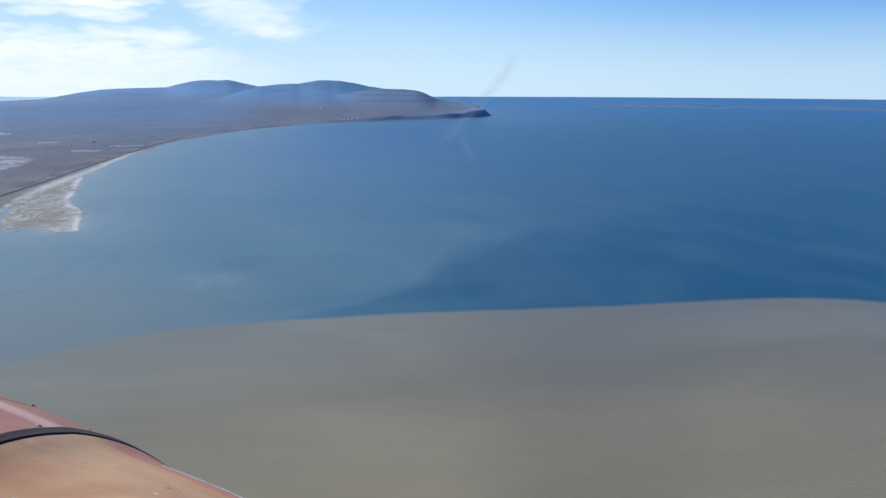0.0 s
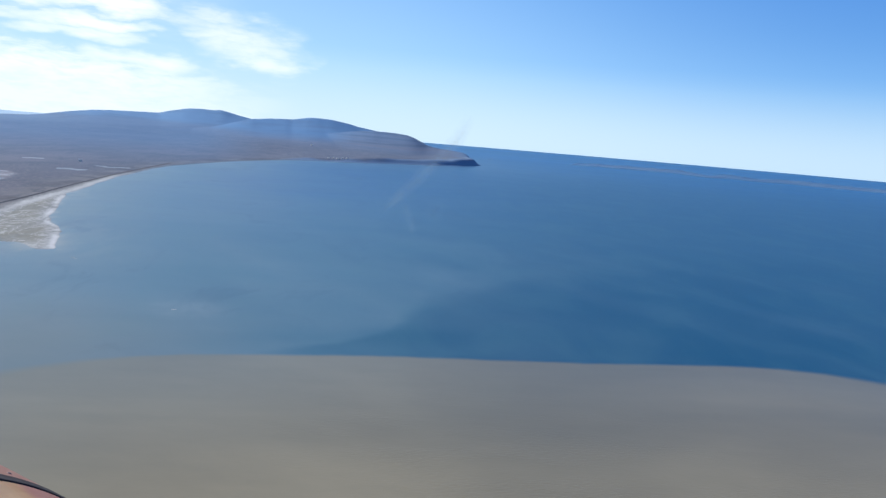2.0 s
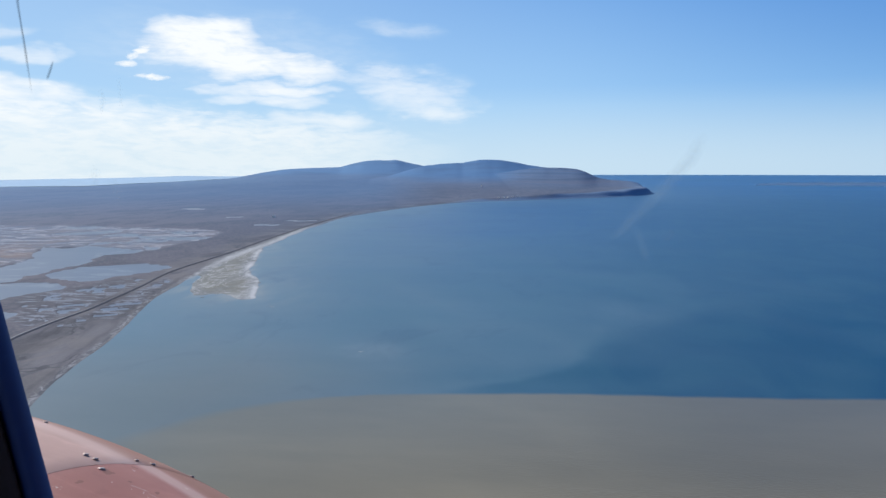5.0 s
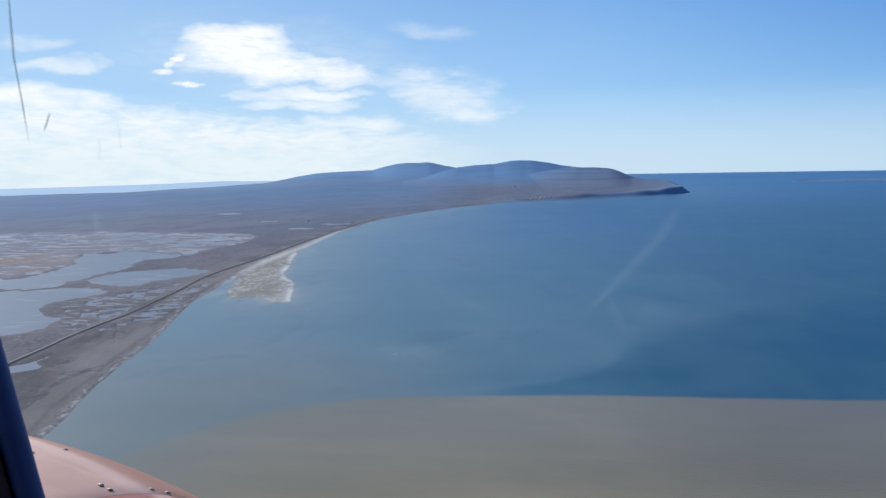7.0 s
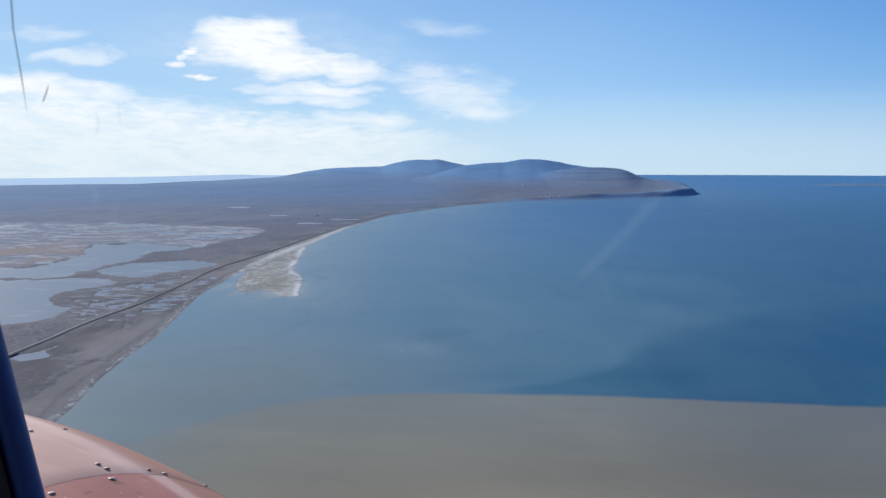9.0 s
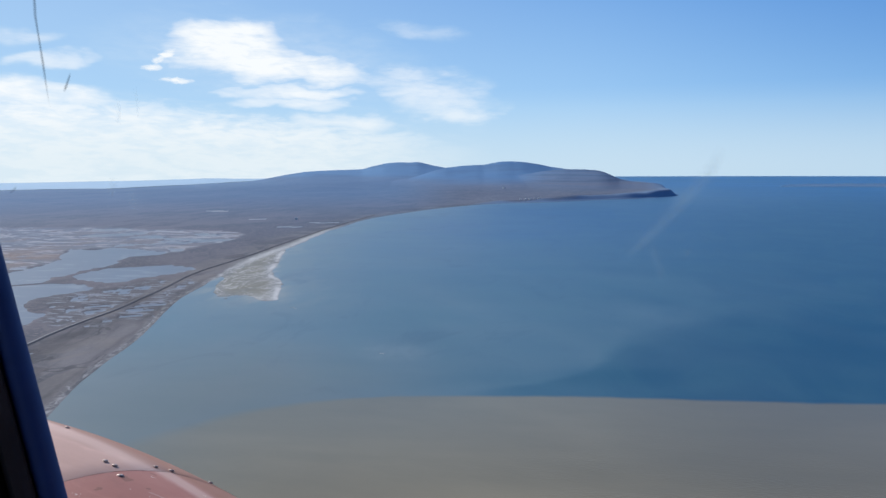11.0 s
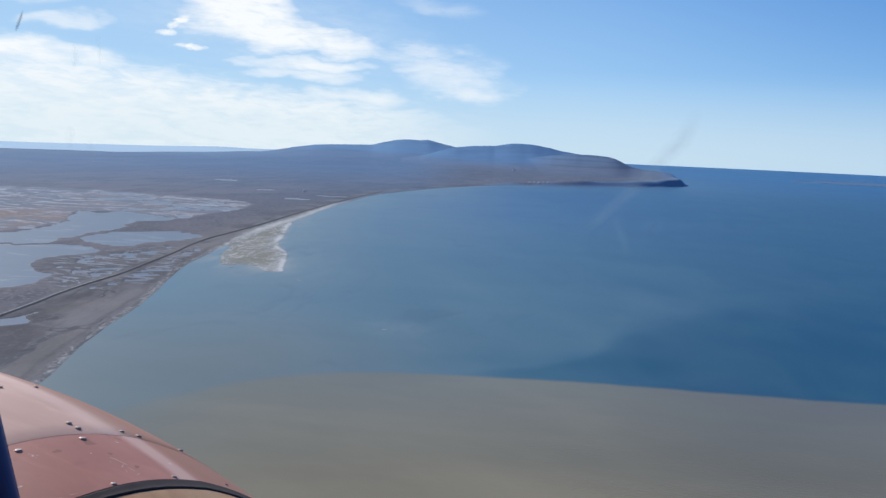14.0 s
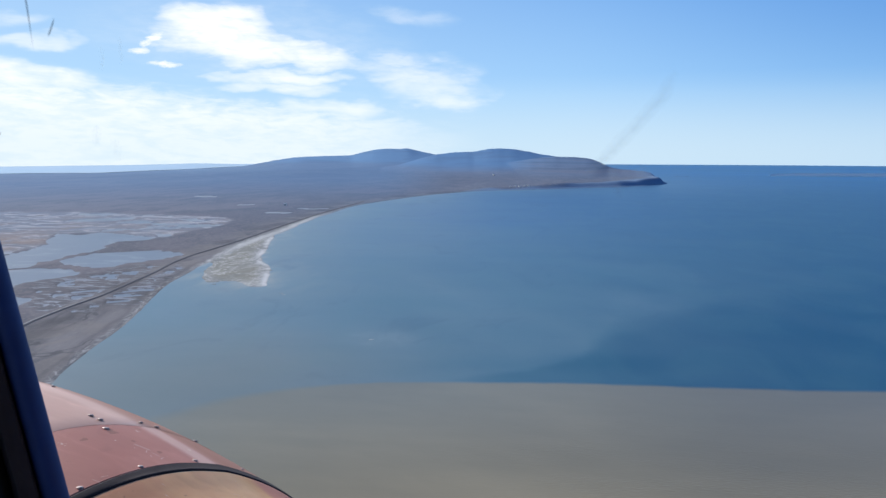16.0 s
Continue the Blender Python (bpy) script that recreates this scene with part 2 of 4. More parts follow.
    col = g.mix(g.mul(g.attr("wet"), g.ramp(mudstreak, 0.53, 0.57, 0.0, 0.95)), col, (0.24, 0.262, 0.30))
    col = g.mix(g.mul(g.attr("silted"), g.ramp(mid, 0.3, 0.6, 0.5, 1.0)), col, (0.064, 0.064, 0.074))
    drift = g.noise(g.scaled(p, (0.22, 0.12, 1), 0.35), 1.0, 5, 0.7, 0.8)
    col = g.mix(g.mul(g.attr("wrack"), 0.4), col, (0.060, 0.064, 0.075))
    edge = g.mul(g.attr("strand"), g.ramp(drift, 0.48, 0.60, 0.15, 0.85))
    col = g.mix(edge, col, (0.36, 0.358, 0.355))
    col = g.mix(g.attr("foam"), col, (0.548, 0.548, 0.539))
    # distance haze mixed into the ground: blue on hills and far plain, palest farthest
    haze_blue = g.mix(g.ramp(g.noise(g.scaled(p, (0.004, 0.003, 0.01)), 1.0, 5, 0.55, 0.5), 0.3, 0.7), (0.062, 0.180, 0.352), (0.086, 0.205, 0.370))
    haze_blue = g.mix(g.attr("far_haze"), haze_blue, (0.135, 0.285, 0.465))
    col = g.mix(haze_tint, col, haze_blue)
    patch = g.noise(g.scaled(p, (0.004, 0.004, 0.05), 0.3), 1.0, 5, 0.6, 0.5)
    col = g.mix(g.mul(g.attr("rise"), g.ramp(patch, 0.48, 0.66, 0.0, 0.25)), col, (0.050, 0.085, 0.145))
    # lighter blue painted on the slopes against their dim, backlit faces
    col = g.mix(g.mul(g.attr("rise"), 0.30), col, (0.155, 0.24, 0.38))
    # benches of rock across the nearest slope
    bench = g.noise(g.scaled(p, (0.0022, 0.0012, 0.16), 0.2), 1.0, 4, 0.55, 0.3)
    col = g.mix(g.mul(g.attr("bench"), g.ramp(bench, 0.50, 0.60, 0.0, 0.32)), col, (0.050, 0.088, 0.150))
    col = g.mix(g.mul(g.attr("bench"), g.ramp(bench, 0.36, 0.46, 0.25, 0.0)), col, (0.150, 0.150, 0.185))
    rock = g.mix(g.ramp(fine, 0.4, 0.65), (0.140, 0.220, 0.340), (0.170, 0.250, 0.360))
    col = g.mix(bluff, col, rock)
    g.put(b.inputs["Base Color"], col)
    b.inputs["Roughness"].default_value = 0.95
    b.inputs["Specular IOR Level"].default_value = 0.1
    relief(g, b, g.add(mid, g.mul(fine, 0.4)), 0.25, 1.2)


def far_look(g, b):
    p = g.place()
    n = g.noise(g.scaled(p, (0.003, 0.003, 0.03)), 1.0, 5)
    # bluish tones: distance haze put into the coast's own colour
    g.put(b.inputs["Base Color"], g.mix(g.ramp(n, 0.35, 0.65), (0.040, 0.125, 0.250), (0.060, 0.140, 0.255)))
    b.inputs["Roughness"].default_value = 1.0


def road_look(g, b):
    n = g.noise(g.place(), 0.35, 5)
    g.put(b.inputs["Base Color"], g.mix(g.ramp(g.add(g.split(g.place())[1], g.mul(n, 60.0)), 450.0, 500.0), g.mix(g.ramp(n, 0.35, 0.7), (0.20, 0.20, 0.205), (0.26, 0.255, 0.25)), (0.10, 0.103, 0.115)))
    b.inputs["Roughness"].default_value = 0.95


def bank_look(g, b):
    n = g.noise(g.place(), 0.2, 5)
    g.put(b.inputs["Base Color"], g.mix(n, (0.078, 0.082, 0.096), (0.108, 0.109, 0.121)))
    b.inputs["Roughness"].default_value = 0.95


def paint(base, worn, gloss, chips=0.0, wear_scale=9.0, dull=None, rub=0.8, edge=0.45):
    def build(g, b):
        p = g.place()
        blot = g.noise(p, wear_scale, 6, 0.62, 0.6)
        grain = g.noise(p, 160.0, 3, 0.6)
        col = g.mix(g.ramp(blot, 0.36, 0.68), base, worn)
        smudge = g.noise(g.scaled(p, (5.0, 26.0, 26.0), 0.25), 1.0, 5, 0.6, 0.4)
        col = g.mix(g.ramp(smudge, 0.35, 0.65, 0.22, 0.0), col, tuple(v * 0.72 for v in base))
        col = g.mix(g.ramp(smudge, 0.58, 0.74, 0.0, 0.35), col, tuple(min(v * 1.25, 0.9) for v in worn))
        if chips:
            stain = g.noise(p, 22.0, 5, 0.65, 1.0)
            col = g.mix(g.ramp(stain, 0.52, 0.72, 0.0, 0.22), col, tuple(v * 0.55 for v in base))
            scratch = g.noise(g.scaled(p, (14, 150, 40), 0.7), 1.0, 3, 0.6)
            col = g.mix(g.ramp(scratch, 0.685, 0.71, 0.0, chips), col, (0.70, 0.62, 0.54))
            speck = g.noise(p, 48.0, 2, 0.5)
            col = g.mix(g.ramp(speck, 0.70, 0.72, 0.0, 0.5), col, (0.17, 0.08, 0.05))
            chip = g.noise(p, 61.0, 3, 0.6)
            col = g.mix(g.ramp(chip, 0.70, 0.72, 0.0, 0.8), col, (0.74, 0.66, 0.56))
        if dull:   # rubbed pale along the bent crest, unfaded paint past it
            turn = g.add(g.attr("turn"), g.mul(g.sub(blot, 0.5), 0.03))
            col = g.mix(g.mul(g.ramp(turn, edge - 0.045, edge - 0.02, 0.0, rub), g.ramp(turn, edge - 0.005, edge + 0.03, 1.0, 0.0)), col, (0.70, 0.50, 0.43))
            col = g.mix(g.ramp(turn, edge, edge + 0.04, 0.0, 0.95), col, dull)
        g.put(b.inputs["Base Color"], col)
        g.put(b.inputs["Roughness"], g.add(g.mul(blot, 0.2), gloss))
        g.put(b.inputs["Specular IOR Level"], g.ramp(g.attr("turn"), 0.44, 0.5, 0.28, 0.05) if dull else 0.28)
        relief(g, b, g.add(g.mul(blot, 1.0), g.mul(grain, 0.06)), 0.12, 0.003)
    return build


SEA = material("sea water", sea_look)
LAND = material("heath and shore", land_look)
FAR = material("far coast", far_look)
# pale blue base stands for the haze in front of these hills
HAZED_HILL = material("far hazed hills", lambda g, b: (g.put(b.inputs["Base Color"], g.mix(g.noise(g.scaled(g.place(), (0.004, 0.002, 0.05)), 1.0, 4), (0.30, 0.47, 0.61), (0.36, 0.51, 0.63))),
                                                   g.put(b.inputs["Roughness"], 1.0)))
ROAD = material("gravel road", road_look)
BANK = material("road bank", bank_look)
ROSE = material("faded rose paint", paint((0.58, 0.36, 0.29), (0.66, 0.44, 0.365), 0.46, 0.0, 6.0, (0.40, 0.215, 0.160), 0.45, 0.418))
BRICK_RED = material("weathered red paint", paint((0.43, 0.180, 0.140), (0.49, 0.225, 0.18), 0.46, 0.25, 7.0, (0.40, 0.215, 0.160), 0.6, 0.452))
ORANGE = material("weathered orange paint", paint((0.62, 0.30, 0.165), (0.70, 0.44, 0.215), 0.34, 0.6, 7.0, (0.56, 0.25, 0.18), 0.0, 0.50))
RUBBER = material("dark rubber", paint((0.036, 0.028, 0.032), (0.060, 0.048, 0.050), 0.75))
BLUE = material("dark blue enamel", paint((0.024, 0.056, 0.20), (0.030, 0.070, 0.235), 0.45))
BLACK = material("black lining", paint((0.006, 0.006, 0.008), (0.012, 0.012, 0.014), 0.6))
STEEL = material("worn steel", lambda g, b: (g.put(b.inputs["Base Color"], g.mix(g.noise(g.place(), 300.0, 2), (0.34, 0.26, 0.24), (0.60, 0.50, 0.46))),
                                             g.put(b.inputs["Metallic"], 0.35), g.put(b.inputs["Roughness"], 0.55)))
BRIGHT = material("bright bare metal", lambda g, b: (g.put(b.inputs["Base Color"], g.mix(g.noise(g.place(), 200.0, 3), (0.80, 0.76, 0.70), (0.92, 0.89, 0.84))), g.put(b.inputs["Roughness"], 0.8)))
SCUFF = material("pale primer", lambda g, b: (g.put(b.inputs["Base Color"], g.mix(g.noise(g.place(), 250.0, 3), (0.52, 0.33, 0.28), (0.62, 0.43, 0.37))), g.put(b.inputs["Roughness"], 0.7)))
WHITE = material("white house wall", lambda g, b: (g.put(b.inputs["Base Color"], g.mix(g.noise(g.place(), 0.6, 3), (0.62, 0.6, 0.57), (0.78, 0.77, 0.74))),))
TIN = material("grey tin roof", lambda g, b: (g.put(b.inputs["Base Color"], g.mix(g.noise(g.place(), 0.5, 3), (0.42, 0.42, 0.43), (0.55, 0.55, 0.55))),))
def film_of_dirt(g, b):
    """A thin film that scatters the light coming through it."""
    glow = g.node("ShaderNodeBsdfTranslucent")
    g.put(glow.inputs[0], (0.27, 0.38, 0.47))
    gap = g.node("ShaderNodeBsdfTransparent")
    both = g.node("ShaderNodeMixShader")
    thick = g.mul(g.ramp(g.noise(g.place(), 320.0, 4, 0.6), 0.2, 0.8, 0.5, 1.0), g.mul(g.attr("thick"), 0.27))
    g.put(both.inputs[0], thick)
    g.put(both.inputs[1], gap.outputs[0])
    g.put(both.inputs[2], glow.outputs[0])
    g.put(g.tree.nodes["Material Output"].inputs[0], both.outputs[0])


SMEAR = material("dirt on glass", film_of_dirt)
SCRATCH = material("dark scratch", lambda g, b: (g.put(b.inputs["Base Color"], (0.08, 0.09, 0.11)), g.put(b.inputs["Roughness"], 1.0),
                                                 g.put(b.inputs["Alpha"], g.mul(g.attr("thick"), 0.55))))


# ---- shapes ----
def lattice(x, y, seed):
    """Smooth value noise in -1..1 on arrays."""
    xi, yi = np.floor(x).astype(np.int64), np.floor(y).astype(np.int64)
    fx, fy = x - xi, y - yi
    fx, fy = fx * fx * (3 - 2 * fx), fy * fy * (3 - 2 * fy)

    def corner(i, j):
        h = (i * 374761393 + j * 668265263 + seed * 1442695041) & 0xFFFFFFFF
        h = ((h ^ (h >> 13)) * 1274126177) & 0xFFFFFFFF
        return ((h ^ (h >> 16)) & 0xFFFF) / 32767.5 - 1
    a, b, c, d = corner(xi, yi), corner(xi + 1, yi), corner(xi, yi + 1), corner(xi + 1, yi + 1)
    return (a + (b - a) * fx) * (1 - fy) + (c + (d - c) * fx) * fy


def rough(x, y, size, seed, octaves=4):
    total, amp = 0, 1.0
    for k in range(octaves):
        total = total + amp * lattice(x / size * 2 ** k + 17 * k, y / size * 2 ** k - 9 * k, seed + k)
        amp *= 0.5
    return total


def away(x, y, line):
    """Distance from a line of points."""
    best = np.full(x.shape, 1e9)
    for (ax, ay), (bx, by) in zip(line[:-1], line[1:]):
        dx, dy = bx - ax, by - ay
        t = np.clip(((x - ax) * dx + (y - ay) * dy) / (dx * dx + dy * dy), 0, 1)
        best = np.minimum(best, np.hypot(x - ax - t * dx, y - ay - t * dy))
    return best


def eased(line, times=2):
    """Rounds the corners of a line."""
    for _ in range(times):
        cut = [line[0]]
        for (ax, ay), (bx, by) in zip(line[:-1], line[1:]):
            cut += [(ax * 0.75 + bx * 0.25, ay * 0.75 + by * 0.25), (ax * 0.25 + bx * 0.75, ay * 0.25 + by * 0.75)]
        line = cut + [line[-1]]
    return line


def inside(x, y, ring):
    odd = np.zeros(x.shape, bool)
    for (ax, ay), (bx, by) in zip(ring, ring[1:] + ring[:1]):
        if ay != by:
            odd ^= ((ay > y) != (by > y)) & (x < (bx - ax) * (y - ay) / (by - ay) + ax)
    return odd


def depth(x, y, ring):
    """Signed distance from a ring, positive inside."""
    return np.where(inside(x, y, ring), 1, -1) * away(x, y, ring + ring[:1])


def ease(v, a, b):
    t = np.clip((v - a) / (b - a), 0, 1)
    return t * t * (3 - 2 * t)


def sheet(name, x, y, z, keep, mat, values):
    """A grid of points as one mesh, with named values at its points."""
    rows, cols = x.shape
    idx = np.arange(rows * cols).reshape(rows, cols)
    quads = np.stack([idx[:-1, :-1], idx[:-1, 1:], idx[1:, 1:], idx[1:, :-1]], -1)[keep]
    used, flat_idx = np.unique(quads, return_inverse=True)
    me = bpy.data.meshes.new(name)
    co = np.stack([x, y, z], -1).reshape(-1, 3)[used]
    me.from_pydata(co.tolist(), [], flat_idx.reshape(-1, 4).tolist())
    me.polygons.foreach_set("use_smooth", np.ones(len(me.polygons), bool))
    for key, v in values.items():
        a = me.attributes.new(key, "FLOAT", "POINT")
        a.data.foreach_set("value", np.broadcast_to(v, x.shape).reshape(-1)[used].astype(np.float32))
    me.materials.append(mat)
    me.update()
    return new(name, me)


# ---- the lie of the land, metres: x right, y ahead, z up from the sea ----
COAST = [(-40, -4917), (-88, -317), (-138, -17), (-180, 153), (-212, 247), (-219, 264), (-231, 291), (-238, 313), (-245, 334), (-254, 368), (-266, 401), (-291, 463), (-307, 513),
         (-316, 554), (-325, 595), (-344, 695), (-354, 768), (-357, 833), (-367, 908), (-383, 1016), (-390, 1116), (-401, 1280), (-381, 1393), (-338, 1587), (-277, 1732),
         (-219, 1800), (-152, 1838), (-86, 1885), (-17, 1941), (54, 1999), (115, 2045), (180, 2120), (230, 2185), (242, 2240), (241, 2330), (242, 2600), (130, 2900), (60, 3300), (-40, 3900), (-200, 4990)]
COAST = eased(COAST, 1)
LANDS = COAST + [(-4990, 4990), (-4990, -4900)]
SPIT = [(-359, 833), (-345, 789), (-322, 721), (-306, 678), (-293, 643), (-283, 619), (-268, 603), (-255, 575), (-240, 539), (-228, 506), (-237, 501), (-250, 507), (-266, 514), (-278, 514),
        (-296, 534), (-313, 561), (-328, 595), (-351, 690), (-364, 773)]
LAGOONS = [[(-303, 312), (-300, 324), (-300, 340), (-296, 345), (-291, 341), (-289, 330), (-285, 319), (-290, 308)],
           [(-885, 543), (-585, 573), (-540, 595), (-541, 623), (-545, 659), (-559, 700), (-596, 738), (-617, 782), (-584, 775), (-571, 799), (-520, 783), (-469, 766), (-496, 734), (-495, 703),
            (-476, 655), (-479, 629), (-473, 592), (-476, 577), (-467, 551), (-472, 543), (-497, 533), (-545, 521), (-885, 443)],
           [(-467, 593), (-465, 615), (-464, 640), (-440, 652), (-416, 664), (-390, 663), (-376, 654), (-371, 636), (-374, 624), (-385, 612), (-394, 598), (-397, 585), (-395, 565), (-405, 559), (-429, 567), (-449, 577)],
           [(-885, 423), (-545, 515), (-480, 531), (-467, 536), (-454, 545), (-435, 550), (-409, 540), (-388, 537), (-395, 528), (-399, 513), (-406, 501), (-410, 487), (-410, 475), (-409, 460),
            (-393, 447), (-382, 438), (-366, 430), (-358, 419), (-354, 404), (-356, 388), (-405, 343), (-885, 323)]]
TRACK = [(-247, 43), (-289, 233), (-308, 344), (-315, 377), (-320, 413), (-323, 449), (-331, 489), (-342, 544), (-355, 595), (-362, 643), (-365, 698), (-371, 773), (-381, 863), (-392, 981), (-402, 1118), (-414, 1393)]
PONDS = [(-599, 1259, 20, 9), (-477, 1107, 24, 12), (-444, 1192, 30, 9), (-795, 1470, 26, 16)]   # centre and half widths
MARSH = [(-1385, 983), (-1027, 1012), (-864, 1050), (-766, 1059), (-656, 1048), (-543, 1019), (-473, 971), (-462, 916), (-472, 857), (-469, 766), (-520, 783), (-571, 799), (-617, 782), (-559, 700),
         (-541, 623), (-585, 573), (-1185, 553)]
POOLS = [(-400, 470), (-402, 500), (-384, 548), (-380, 575), (-352, 592), (-323, 558), (-303, 486), (-285, 431), (-297, 396), (-337, 395), (-370, 438)]
SHOALS = [(345, 2830, 60, 14), (300, 2760, 40, 8), (-109, 370, 2.6, 1.3), (-106, 372, 1.6, 1.0), (-101, 377, 1.8, 0.9), (-207, 481, 6, 1.6), (-200, 477, 4, 1.2), (-243, 495, 9, 1.4), (-266, 504, 8, 1.2), (-221, 495, 5, 1.2)]
FRONT = [(-600, 60), (-305, 130), (-215, 205), (-166, 254), (-150, 272), (-135, 281), (-116, 288), (-98, 296), (-71, 303), (-37, 309), (-14, 313), (10, 316), (33, 318), (56, 319), (80, 321), (114, 325),
         (152, 331), (188, 333), (222, 324), (262, 304), (340, 260), (600, 150), (3000, -400), (4990, -800)]
FRONT = eased(FRONT, 3)
TONGUE = [(-90, 300), (-60, 306), (-43, 317), (-27, 326), (-15, 336), (-2, 352), (9, 382), (22, 428), (80, 500), (250, 620), (900, 800)]   # rim of the pale shoal water
# ridges: (azimuth, elevation seen from 100 m up)
RIDGE_FAR = [(-30, -1.55), (-26.5, -1.36), (-24.8, -1.12), (-23.4, -0.84), (-21.9, -0.62), (-20.6, -0.55), (-19.3, -0.49), (-17.7, -0.47), (-16.6, -0.2),
             (-15.5, 0.03), (-14.4, 0.06), (-13.3, 0.05), (-12.2, -0.2), (-11.2, -0.42), (-9, -0.7), (-6, -1.2), (-3, -1.55)]
RIDGE_MID = [(-18, -1.84), (-14, -1.2), (-12, -0.6), (-11.2, -0.41), (-10.2, -0.33), (-9.4, -0.25), (-8.8, -0.2), (-8.3, -0.24),
             (-7.4, -0.03), (-6.4, 0.05), (-5.2, -0.03), (-3.9, -0.24), (-2.7, -0.48), (-1.7, -0.68), (0, -1.0), (2, -1.7)]
RIDGE_NEAR = [(-13, -2.1), (-9, -1.7), (-6, -1.12), (-4, -0.76), (-2.5, -0.59), (-1.1, -0.61), (0.3, -0.69), (0.75, -0.82), (1.1, -0.98),
              (1.5, -1.19), (1.95, -1.38), (2.8, -1.53), (3.6, -1.6), (4.4, -1.68), (4.9, -1.79), (5.4, -1.98), (5.75, -2.2), (5.95, -2.5)]
FELLS = [((-30, 3700, 0, 3700), RIDGE_FAR), ((-15, 3100, 3, 2900), RIDGE_MID), ((-9, 2850, 6, 2430), RIDGE_NEAR)]   # azimuth and distance of both ends, crest


def crest_at(deg, crest):
    """Elevation of a ridge by azimuth, with its corners eased."""
    a, e = [c[0] for c in crest], [c[1] for c in crest]
    return sum(np.interp(deg + d, a, e, left=-4, right=-4) * w for d, w in ((-0.16, 0.25), (0, 0.5), (0.16, 0.25))) + 0.014 * rough(deg * 10, deg * 0 + len(crest), 5, 117, 3)


def grid(az_fine, az_all):
    """Rings round the origin, closer where the view falls on them at a slant."""
    dips = np.concatenate([np.linspace(80, 32, 25), np.arange(31.6, 6.0, -0.11), np.arange(6.0, 3.2, -0.05), np.arange(3.2, 2.0, -0.014), np.geomspace(2.0, 1.1482, 60)])
    r = np.concatenate([[0.5], EYE_H / np.tan(np.radians(dips))])
    az = np.radians(np.concatenate([np.arange(az_all[0], az_fine[0], 4.0), np.arange(az_fine[0], az_fine[1], 0.16), np.arange(az_fine[1], az_all[1] + 0.01, 4.0)]))
    rr, aa = np.meshgrid(r, az, indexing="ij")
    return rr, aa, rr * np.sin(aa), rr * np.cos(aa)


def make_sea():
    rr, aa, x, y = grid((-52, 40), (-180, 180))
    wob = rough(x, y, 40, 3) * 2.0 + rough(x, y, 160, 5) * 4
    south = np.where(y < np.interp(x, [p[0] for p in FRONT], [p[1] for p in FRONT]), 1, -1)
    d = south * away(x, y, FRONT) + wob * ease(-x, -60, 160) + rough(x, y, 15, 11) * 0.6
    soft = 2.5 + 40 * ease(-x, 90, 210) + 14 * ease(x, 170, 330)
    silt = ease(d, -soft * 0.5, soft)
    silt = silt * (0.74 + 0.26 * ease(d, 0, 120)) * (1 - 0.55 * ease(-x, 130, 230))
    cloud = (0.30 + 0.12 * ease(d, -150, -10)) * ease(-x, 20, 170) * ease(470 + 30 * rough(x, y, 80, 191) - y, 0, 190) * ease(d, -260, -20)
    silt = np.maximum(silt, cloud)
    inland = depth(x, y, LANDS)
    shoal = np.exp(-np.clip(-inland, 0, None) / 180) * 0.86 + 0.20 * ease(300 - x - 0.1 * y, 0, 520)
    blot = np.exp(-(((x + 104) / 20) ** 2 + ((y - 373) / 14) ** 2)) * (0.5 + 0.35 * rough(x, y, 9, 31))
    eddy = np.exp(-(((x + 20) / 70) ** 2 + ((y - 345 - 0.25 * x) / 14) ** 2)) * -0.25
    shoal = np.clip(shoal + blot + eddy + 0.12 * rough(x * 0.6, y * 1.5, 70, 41) * np.exp(-np.clip(-inland, 0, None) / 500), 0, 1)
    u, v = x * 0.55 - y * 0.83, x * 0.83 + y * 0.55
    swirl = rough(u / 3.2 + 14 * rough(x, y, 90, 181), v, 34, 183, 4) * np.exp(-((rr - 430) / 260) ** 2) * ease(x, -190, -120)
    shoal = np.clip(shoal + 0.11 * swirl, 0, 1)
    bar = depth(x, y, SPIT) + rough(x, y, 16, 47) * 3
    shoal = np.clip(shoal * (1 - 0.5 * ease(rr, 900, 2500)) + 0.85 * np.exp(-np.clip(-bar, 0, None) / 7), 0, 1)
    lee = ease(away(x, y, SPIT[1:10]), 6, 34)
    rim = np.interp(x, [p[0] for p in TONGUE], [p[1] for p in TONGUE]) + 7 * rough(x, y, 30, 43)
    spread = 8 + 62 * ease(x, -15, 60)
    wedge = ease(rim - y, -spread, spread * 0.7) * ease(x, -75, -25)
    lobe = np.exp(-np.clip(y - rim, 0, None) / 70) * ease(x, -130, -40) * (1 - ease(x, 60, 260)) * (1 - wedge)
    shoal = np.clip(shoal * (1 - 0.5 * wedge) + 0.22 * lobe * (0.8 + 0.4 * rough(x, y, 25, 45)), 0, 1)
